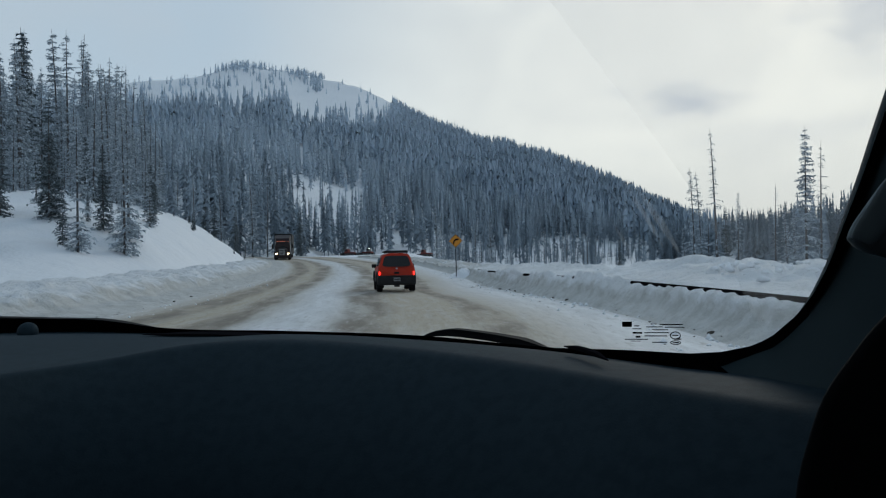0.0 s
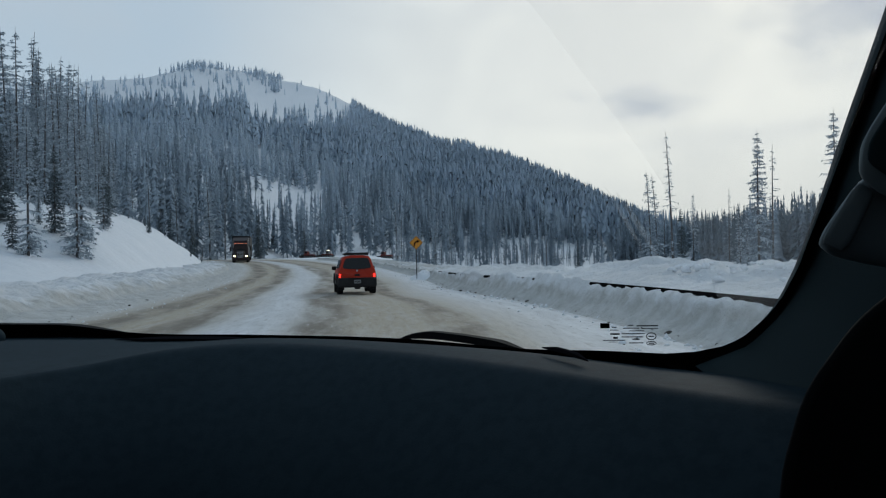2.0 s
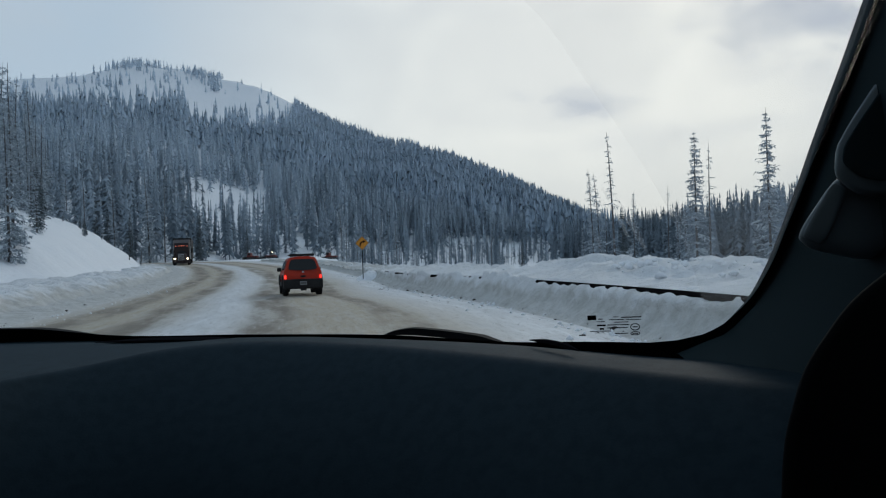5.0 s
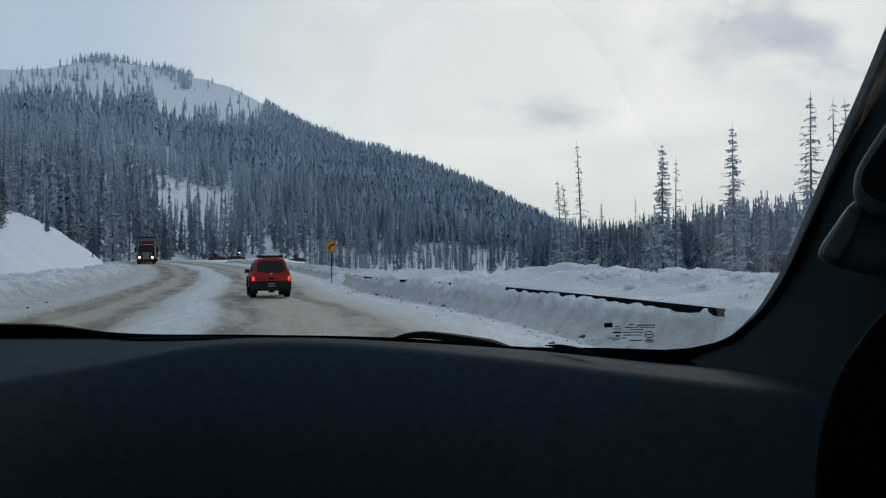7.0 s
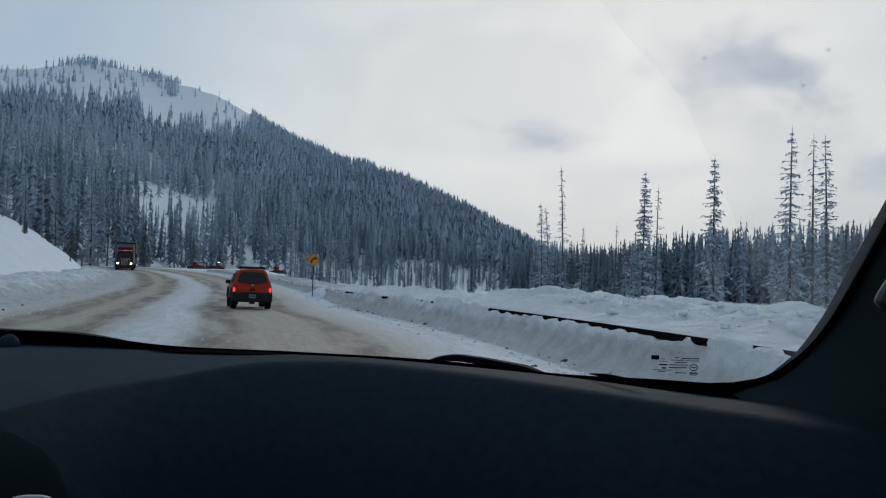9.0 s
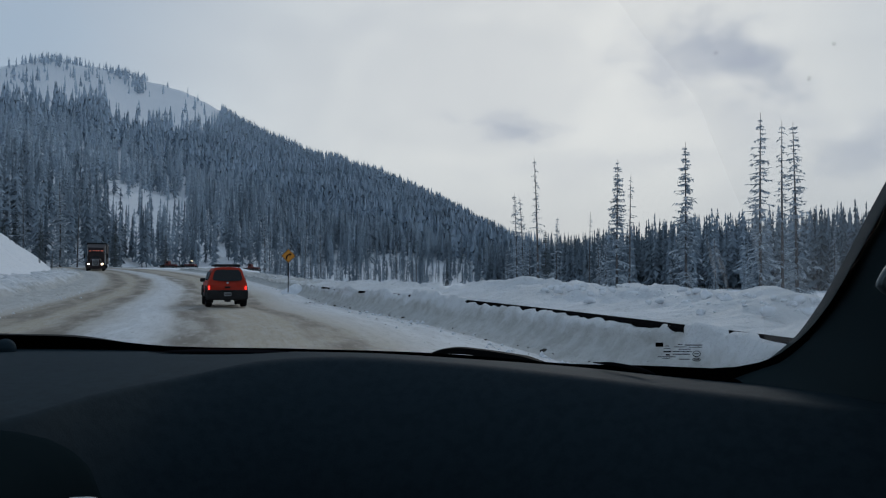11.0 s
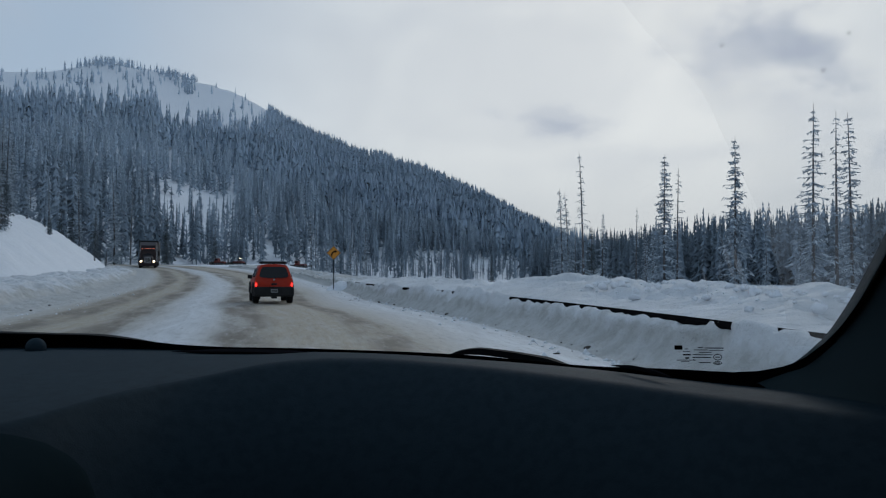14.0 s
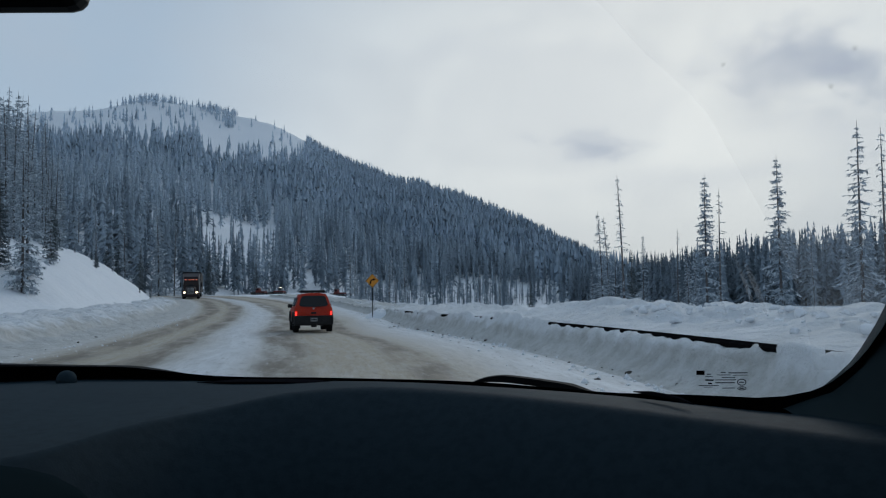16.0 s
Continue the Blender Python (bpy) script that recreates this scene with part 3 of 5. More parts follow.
def hill_keep(x, y, az, r):
    """Where trees grow on the mountain: not on the bald summit nor in the clearings."""
    t = (ground_height(x, y) - 1.4) / (r * np.cos(np.radians(az)))
    n = fractal(x / 60, y / 60, 3, 31)
    keep = np.ones(len(x), dtype=bool)
    tree_line = np.interp(az, [-44, -30, -27, -25, -23.3, -22.6, -21.5, -19.6, -17.7, -15.8, -14.6], [0.210, 0.213, 0.200, 0.209, 0.215, 0.194, 0.187, 0.190, 0.183, 0.181, 0.25])
    bald = (t > tree_line + 0.016 * (n - 0.5)) & (az < -14.4)
    torn = az + 0.5 * fractal(x / 45, y / 45, 4, 77)
    up = t + 0.004 * fractal(x / 28, y / 28, 4, 78)
    clump = (torn > -30) & (torn < -22.6) & (up > 0.272) | (torn > -22.6 + 55 * (0.262 - up)) & (torn < -20.4) & (up > 0.232)
    sparse = np.where(t < tree_line + 0.010, 0.10, np.where(az < -22.5, 0.030, 0.009)) * (0.5 + 1.2 * np.clip(fractal(x / 35, y / 35, 3, 79) + 0.4, 0, 1.5))
    keep &= ~bald | (rng.uniform(0, 1, len(x)) < np.where(clump, 0.42, sparse))
    glade = (az > -22.9) & (az < -17.6) & (t > 0.036 + 0.01 * n) & (t < 0.112 + 0.012 * n)
    glade |= (az > -12.5) & (az < 4) & (t < 0.028 + 0.030 * n)
    keep &= az < 4.5 + 4.0 * rng.uniform(0, 1, len(x))
    return keep & (~glade | (rng.uniform(0, 1, len(x)) < 0.11))


# distance haze on both hill forests sits in their needle colours, besides rime
x, y, az, r = scatter(23500, -44, 8.5, lambda a: foot_of(a) + 0.34 * (ridge_of(a) - foot_of(a)), lambda a: ridge_of(a) + 25)
k = hill_keep(x, y, az, r)
forest("hill_forest", "rime-frosted conifer forest covering the mountain side, paled for haze", x[k], y[k], rng.uniform(16, 31, k.sum()) * np.interp(r[k], [600, 1150, 1400], [1.0, 0.9, 0.62]), FAR_KINDS, HAZED_HILL_NEEDLES)
x, y, az, r = scatter(3900, -44, 8.5, lambda a: foot_of(a) - 8, lambda a: foot_of(a) + 0.36 * (ridge_of(a) - foot_of(a)))
k = hill_keep(x, y, az, r)
forest("foothill_forest", "dense frosted spruce forest at the foot of the mountain", x[k], y[k], rng.uniform(0, 1, k.sum()) ** 0.8 * 15 + 11, MID_KINDS + SLIM_KINDS + THIN_KINDS[:2], HAZED_FAR_NEEDLES)
wood_near = lambda a: np.interp(a, [6, 7, 10, 13, 18, 25, 44], [620, 560, 470, 350, 290, 265, 250])
x, y, az, r = scatter(2800, 6, 44, wood_near, lambda a: wood_near(a) + 200)
forest("valley_forest", "dense tall dark conifer wood across the valley", x, y, rng.uniform(20, 30, len(x)), SLIM_KINDS, NEEDLES)
x, y, az, r = scatter(230, -13, 7, lambda a: foot_of(a) - 110, lambda a: foot_of(a) + 60)
forest("meadow_trees", "thin young frosted trees on the snowy valley floor", x, y, rng.uniform(6, 15, len(x)), THIN_KINDS + SLIM_KINDS[:2], HAZED_FAR_NEEDLES)

# ---- single trees ----


def spruce(seed, height, reach, fullness, mat, label, sprays=None):
    """A tree of its own: tapered trunk, whorls of drooping limbs, and twigs that hang from them."""
    g = random.Random(seed)
    root = new("spruce_tree")
    tagged(root, label, "tree", "roadside conifers")
    rings, n = 10, 7
    lean = Vector((g.uniform(-0.03, 0.03), g.uniform(-0.03, 0.03), 0))
    rows = []
    for i in range(rings):
        f = i / (rings - 1)
        rad = height * 0.0088 * (1 - f) ** 0.85 + 0.02
        c = lean * height * f * f + Vector((0, 0, height * f - 0.6))
        rows.append([c + Vector((rad * math.cos(6.283 * k / n), rad * math.sin(6.283 * k / n), 0)) for k in range(n)])
    part("trunk", hull(rows), BARK, root, smooth=True)
    verts, faces = [], []
    whorls = int(height * 2.9)
    gap_at, gap_wide = g.uniform(0.2, 0.8), g.uniform(0.0, 0.09)
    for i in range(whorls):
        f = 0.05 + 0.93 * (i + g.uniform(-0.8, 0.8)) / whorls
        if abs(f - gap_at) < gap_wide and g.random() < 0.6:
            continue
        o = lean * height * f * f + Vector((0, 0, height * f - 0.6))
        spread = reach * height * ((1.02 - f) ** 0.70) * g.uniform(0.72, 1.0) + 0.12
        for _ in range(6):
            if g.random() > fullness * (1.1 - 0.35 * f):
                continue
            a, ln = g.uniform(0, 6.283), spread * (0.35 + 0.85 * g.random() ** 0.8)
            c, s = math.cos(a), math.sin(a)
            droop = g.uniform(-0.05, 0.25) + 0.35 * (1 - f)
            mid = o + Vector((c * ln * 0.55, s * ln * 0.55, -ln * droop * 0.55))
            tip = o + Vector((c * ln, s * ln, -ln * droop * 0.8 + g.uniform(-0.12, 0.24) * ln))
            w = Vector((-s, c, 0)) * (0.035 + 0.014 * ln)
            e = Vector((0, 0, 0.03 + 0.012 * ln))
            b = len(verts)
            verts += [o + w, o - w, mid - w, mid + w, tip, o + e, o - e, mid - e, mid + e]
            faces += [(b, b + 1, b + 2), (b, b + 2, b + 3), (b + 3, b + 2, b + 4), (b + 5, b + 6, b + 7), (b + 5, b + 7, b + 8), (b + 8, b + 7, b + 4)]
            for _ in range(int(4 + 7 * fullness) if sprays is None else sprays):
                k = g.uniform(0.15, 1.0)
                p = o.lerp(mid, k / 0.55) if k < 0.55 else mid.lerp(tip, (k - 0.55) / 0.45)
                out_by = Vector((c, s, 0)) * g.uniform(0.0, 0.9) + Vector((-s, c, 0)) * g.uniform(-1, 1) + Vector((0, 0, g.uniform(-1.1, 0.2)))
                q = p + out_by * (0.24 + 0.17 * ln) * g.uniform(0.6, 1.2)
                e = Vector((g.uniform(-1, 1), g.uniform(-1, 1), g.uniform(-0.8, 0.8))) * (0.07 + 0.05 * ln)
                b = len(verts)
                verts += [p - e, p + e, q]
                faces += [(b, b + 1, b + 2)]
    data = bpy.data.meshes.new("crown")
    data.from_pydata([tuple(v) for v in verts], [], faces)
    data.materials.append(mat)
    crown = new("crown", data)
    crown.parent = root
    return root


def put(tree, bearing, distance, spin=0.0, size=1.0, first=[]):
    """A copy of the tree there, or the tree itself the first time."""
    x, y = distance * math.sin(radians(bearing)), distance * math.cos(radians(bearing))
    if tree.name not in first:
        first.append(tree.name)
        ob = tree
    else:
        ob = copy_thing(tree, Matrix.Identity(4))
    ob.matrix_basis = pose(x, y, ground_at(x, y), 0, 0, spin)
    ob.scale = (size, size, size)
    return ob


BARE = [spruce(s, 27, 0.120, 0.62, RIMED, "tall half-bare frosted spruce with thin branches", 7) for s in (1, 2, 3)]
SNAG = [spruce(s, 25, 0.085, 0.36, RIMED, "dead bare spruce snag with short twigs", 3) for s in (31, 32)]
TALL = [spruce(s, 26, 0.125, 0.90, RIMED, "tall narrow rimed spruce with drooping branches", 10) for s in (41, 42, 43)]
FULL = [spruce(s, 20, 0.150, 1.0, DARK_NEEDLES, "full dark green spruce dusted with snow", 13) for s in (11, 12)]
FROST = [spruce(s, 17, 0.115, 0.95, RIMED, "slender spruce white with rime", 8) for s in (21, 22, 23)]
KIND_OF = {tree.name: letter for letter, trees in (("b", BARE), ("s", SNAG), ("f", FULL), ("t", TALL)) for tree in trees}


def bearing_of(u):
    return math.degrees(math.atan(u))


# the tall pair beside the valley and their neighbours
for u, d, kind, size, spin in ((0.1115, 232, BARE[0], 1.12, 20), (0.1195, 238, BARE[1], 1.09, 130), (0.128, 236, SNAG[0], 0.76, 60),
                               (0.149, 232, FULL[0], 0.93, 10), (0.163, 240, BARE[2], 0.86, 200), (0.206, 240, SNAG[1], 0.98, 80), (0.217, 243, SNAG[0], 0.8, 150),
                               (0.099, 250, FROST[0], 0.8, 0), (0.137, 250, FROST[1], 0.7, 50)):
    put(kind, bearing_of(u), d, spin, size)
# pale trees by the sign and along the meadow
for u, d, kind, size, spin in ((-0.2165, 205, FROST[0], 1.0, 30), (-0.211, 215, FROST[1], 0.9, 90), (-0.165, 270, FROST[2], 1.05, 10),
                               (-0.144, 262, FROST[0], 1.12, 75), (-0.157, 280, FROST[1], 0.8, 200), (-0.196, 230, FROST[2], 0.62, 140),
                               (-0.345, 255, FULL[1], 0.55, 5), (-0.327, 215, FULL[0], 0.14, 60), (-0.075, 300, FROST[1], 0.9, 33),
                               (-0.02, 310, FROST[2], 0.8, 70), (0.02, 330, FULL[1], 0.6, 190)):
    put(kind, bearing_of(u), d, spin, size)
g = random.Random(5)
for i in range(34):
    put(g.choice(FROST + SNAG), g.uniform(-12.5, -0.5), g.uniform(250, 330), g.uniform(0, 360), g.uniform(0.40, 0.72))
for i in range(16):
    put(g.choice(BARE + FULL + SNAG), g.uniform(-35, -22), g.uniform(175, 225), g.uniform(0, 360), g.uniform(0.5, 0.85))
for i in range(14):
    put(g.choice(BARE + FROST + SNAG), g.uniform(12, 34), g.uniform(236, 262), g.uniform(0, 360), g.uniform(0.5, 0.72))

# the stand of tall rimed trees on the bank above the far lane
left = 0
while left < 56:
    az = -28.6 - 14.0 * g.random()
    far = g.uniform(66, 138)
    x, y = far * math.sin(radians(az)), far * math.cos(radians(az))
    beside = float(lane_offset(np.array([x]), np.array([y]))[0][0])
    if beside > -22:
        continue
    left += 1
    crest = far * (g.uniform(0.15, 0.235) + 0.05 * float(smooth_step(-31, -37, az))) + 1.4 - ground_at(x, y)
    kind = g.choice(BARE + TALL + TALL + SNAG + [TALL[0], FULL[1]])
    put(kind, az, far, g.uniform(0, 360), max(crest, 9) / {"s": 25.0, "b": 27.0, "f": 20.0, "t": 26.0}[KIND_OF[kind.name]])
for i in range(30):
    az, far = g.uniform(-44, -29.5), g.uniform(52, 84)
    x, y = far * math.sin(radians(az)), far * math.cos(radians(az))
    if float(lane_offset(np.array([x]), np.array([y]))[0][0]) < -17:
        put(g.choice(FULL + FROST), az, far, g.uniform(0, 360), g.uniform(0.09, 0.36))
for i in range(20):
    az, far = g.uniform(-46, -32.5), g.uniform(44, 74)
    x, y = far * math.sin(radians(az)), far * math.cos(radians(az))
    if float(lane_offset(np.array([x]), np.array([y]))[0][0]) < -15.5:
        put(g.choice(FULL + TALL + FROST[:2]), az, far, g.uniform(0, 360), g.uniform(0.16, 0.42))

# tall snags beyond the bank, on the valley side
for az, far, kind, size, spin in ((7.9, 128, SNAG[0], 0.98, 0), (13.6, 118, TALL[0], 0.86, 40), (14.5, 126, SNAG[1], 0.84, 70), (18.4, 112, TALL[2], 0.90, 100),
                                  (23.3, 92, BARE[1], 0.86, 10), (24.7, 94, SNAG[0], 0.9, 200), (25.6, 97, BARE[2], 0.84, 300)):
    put(kind, az, far, spin, size)

# seedlings sticking out of the bank above the far lane
for i in range(9):
    put(g.choice(FULL), g.uniform(-31, -26.2), g.uniform(88, 104), g.uniform(0, 360), g.uniform(0.04, 0.10))

# ---- guard rail ----


def lane_place(s, offset, z):
    """A place at step s along the lane, offset to its right and z over the road."""
    k = max(0, min(len(LINE) - 2, int(s)))
    t = s - k
    p = LINE[k] * (1 - t) + LINE[k + 1] * t + (SIDE[k] * (1 - t) + SIDE[k + 1] * t) * offset
    return Vector((p[0], p[1], float(road_rise(math.hypot(*p))) + z))


rail = new("guard_rail")
rail.location = lane_place(START + 10, 5.1, 0)
tagged(rail, "dark steel guard rail half buried in snow", "guard rail")
WAVE = [(0.0, -0.155), (-0.075, -0.11), (-0.075, -0.06), (-0.01, -0.02), (-0.01, 0.02), (-0.075, 0.06), (-0.075, 0.11), (0.0, 0.155)]


def rail_piece(a, b):
    rows = []
    for s in np.linspace(a, b, 9):
        rows.append([lane_place(s, 5.02 + o, (0.76 * float(sunk(s)) - 0.155 + z)) - rail.location for o, z in WAVE + [(o + 0.012, z) for o, z in reversed(WAVE)]])
    return hull(rows)


for a in np.arange(START + 6, START + 102, 4.0):
    part("rail_beam", rail_piece(a + 0.01, a + 3.99), RAILSTEEL, rail)
    b = lane_place(a, 5.20, 0.1 - 0.76 + 0.76 * float(sunk(a))) - rail.location
    part("rail_post", rbox(0.15, 0.15, 0.9, b, 0.01), WOOD, rail)

# ---- sign ----
sign = new("curve_sign")
sx, sy = -0.1865 * 48.5, 48.5
sign.location = (sx, sy, 0.0)
sign.rotation_euler = (0, 0, radians(9))
tagged(sign, "yellow diamond road sign with a black curved arrow", "road sign")
side = 0.62
blade = rbox(side, 0.006, side, (0, 0, 0), 0.002, 1)
blade.transform(pose(0, 0, 2.62, 0, 45, 0))
panel = part("panel", blade, YELLOW, sign)


def frame_bars(half, w, y):
    bms = []
    for i in range(4):
        bm = rbox(2 * half, 0.003, w, (0, 0, half), 0, 1)
        bm.transform(pose(0, y, 2.62, 0, 45 + 90 * i, 0))
        bms.append(bm)
    return joined(*bms)


part("border", frame_bars(side / 2 - 0.022, 0.016, -0.006), INK, panel, "thin black border")
arrow_rows = []
for i in range(13):
    f = i / 12
    a = radians(90 * f)
    cx, cz = 0.14 - 0.21 * math.cos(a), 2.50 + 0.21 * math.sin(a)
    if f == 0:
        arrow_rows.append([(-0.115, -0.0075, 2.40), (-0.035, -0.0075, 2.40)])
    nx, nz = -math.cos(a), math.sin(a)
    arrow_rows.append([(cx + nx * 0.042, -0.0075, cz + nz * 0.042), (cx - nx * 0.042, -0.0075, cz - nz * 0.042)])
bm = grid_mesh(arrow_rows)
bm.faces.new([bm.verts.new(p) for p in ((0.12, -0.0075, 2.71 + 0.105), (0.27, -0.0075, 2.71), (0.12, -0.0075, 2.71 - 0.105))])
for v in bm.verts:
    v.co.x -= 0.05
solid = bmesh.ops.solidify(bm, geom=bm.faces[:], thickness=0.002)
part("arrow", bm, INK, panel, "black curved arrow")
part("post", rbox(0.05, 0.05, 2.3, (0, 0.04, 1.1), 0.006), RAILSTEEL, sign, "dark steel post")


def mound(name, label, at, radius, height, seed):
    """A heap of thrown snow."""
    rows = []
    for i in range(15):
        f = i / 14
        row = []
        for k in range(28):
            a = 6.2832 * k / 28
            rr = radius * f * (1 + 0.22 * float(fractal(math.cos(a) * 1.6 + seed, math.sin(a) * 1.6, 3, seed)))
            z = height * (1 - f ** 1.6) * (1 + 0.3 * float(fractal(math.cos(a) * f * 3 + seed, math.sin(a) * f * 3, 3, seed + 2))) - 0.25 * f
            row.append((rr * math.cos(a), rr * math.sin(a), z))
        rows.append(row)
    ob = mesh_object(name, grid_mesh(rows, closed=True), SNOW, None, True)
    ob.location = at
    return tagged(ob, label, "snow heap")


mound("snow_heap", "heap of thrown snow round the sign post", (sx + 0.3, sy + 0.7, 0.40), 1.1, 0.45, 4)

# clods of snow on the banks
ico = bmesh.new()
bmesh.ops.create_icosphere(ico, subdivisions=2, radius=1)
ico_v = np.array([v.co[:] for v in ico.verts])
ico_f = np.array([[v.index for v in f.verts] for f in ico.faces])
ico.free()
clod_v, clod_f = [], []
for i in range(760):
    s = START + 2 + 75 * g.random() ** 1.3
    o = g.gauss(6.7, 0.45)
    q = 0.02 + 0.075 * g.random() ** 2.5
    top = float(np.interp(o, [4.9, 5.1, 5.35, 6.1, 6.8, 7.8, 9.0], [0.6, 0.75, 0.85, 1.08, 1.22, 1.18, 0.7]))
    top *= float(np.interp(s, [58, 78, 82, 86, 90, 93, 96, 103, 110, 135], [0.85, 0.88, 0.95, 1.02, 0.95, 0.9, 0.76, 0.74, 0.6, 0.36]))
    shape = ico_v * (1 + 0.5 * value_noise(ico_v[:, :1] * 1.4 + i * 3.1, ico_v[:, 1:2] * 1.4 + ico_v[:, 2:] * 1.7, 3))
    clod_f.append(ico_f + len(ico_v) * i)
    clod_v.append(shape * q * np.array([1.2, 1.0, 0.8]) + np.array(lane_place(s, o, top - 0.02)))
tagged(big_mesh("snow_clods", np.concatenate(clod_v), np.concatenate(clod_f), SNOW, smooth=True), "broken clods of snow on the ploughed bank", "snow", kind="stuff")

# crumbs of snow fallen from the bank
crumb_v, crumb_f = [], []
for i in range(700):
    s, o = g.uniform(START + 3, START + 60), 4.55 - abs(g.gauss(0, 0.55)) if g.random() < 0.75 else -8.6 + abs(g.gauss(0, 0.6))
    p, q = lane_place(s, o, 0.03), 0.02 + 0.07 * g.random() ** 3
    b = len(crumb_v)
    for d in ((1, 0, 0), (-1, 0, 0), (0, 1, 0), (0, -1, 0), (0, 0, 1), (0, 0, -0.6)):
        crumb_v.append(p + Vector(d) * q * g.uniform(0.6, 1.3))
    crumb_f += [(b + i0, b + i1, b + i2) for i0, i1, i2 in ((0, 2, 4), (2, 1, 4), (1, 3, 4), (3, 0, 4), (2, 0, 5), (1, 2, 5), (3, 1, 5), (0, 3, 5))]
tagged(big_mesh("snow_crumbs", np.array(crumb_v), np.array(crumb_f), SNOW), "loose crumbs of ploughed snow on the road edge", "snow", kind="stuff")

# lumps of frozen dirt that the plough threw out
dirt_v, dirt_f = [], []
for i in range(110):
    s, o = START + 10 + 38 * g.random(), g.choice((g.uniform(4.2, 4.75), g.uniform(2.9, 4.4), g.uniform(-9.4, -8.4)))
    rise = float(np.interp(o, [3.7, 4.4, 4.76], [0.03, 0.09, 0.30])) if o > 0 else 0.08
    q = 0.010 + 0.032 * g.random() ** 3
    shape = ico_v * (1 + 0.5 * value_noise(ico_v[:, :1] * 1.6 + i * 2.3, ico_v[:, 1:2] * 1.6 + ico_v[:, 2:] * 1.9, 5))
    dirt_f.append(ico_f + len(ico_v) * i)
    dirt_v.append(shape * q * np.array([1.6, 1.2, 0.7]) + np.array(lane_place(s, o, rise)))
tagged(big_mesh("dirt_lumps", np.concatenate(dirt_v), np.concatenate(dirt_f), DIRT, smooth=True), "dark lumps of frozen dirt along the road edge", "dirt", kind="stuff")

# ---- the red car ahead ----


def wheel(parent, x, y, radius=0.37, width=0.24):
    tyre_rows = []
    prof = [(radius * 0.62, -0.5), (radius * 0.93, -0.5), (radius, -0.32), (radius, 0.32), (radius * 0.93, 0.5), (radius * 0.62, 0.5)]
    for k in range(24):
        a = 6.2832 * k / 24
        tyre_rows.append([(x + w * width, y + q * math.cos(a), radius + q * math.sin(a)) for q, w in prof])
    hub = new("wheel")
    hub.parent = parent
    part("tyre", grid_mesh(tyre_rows + tyre_rows[:1], closed=True), RUBBER, hub, smooth=True)
    part("rim", tube((x - width * 0.42, y, radius), (x + width * 0.42, y, radius), radius * 0.62, seg=20), STEEL, hub)


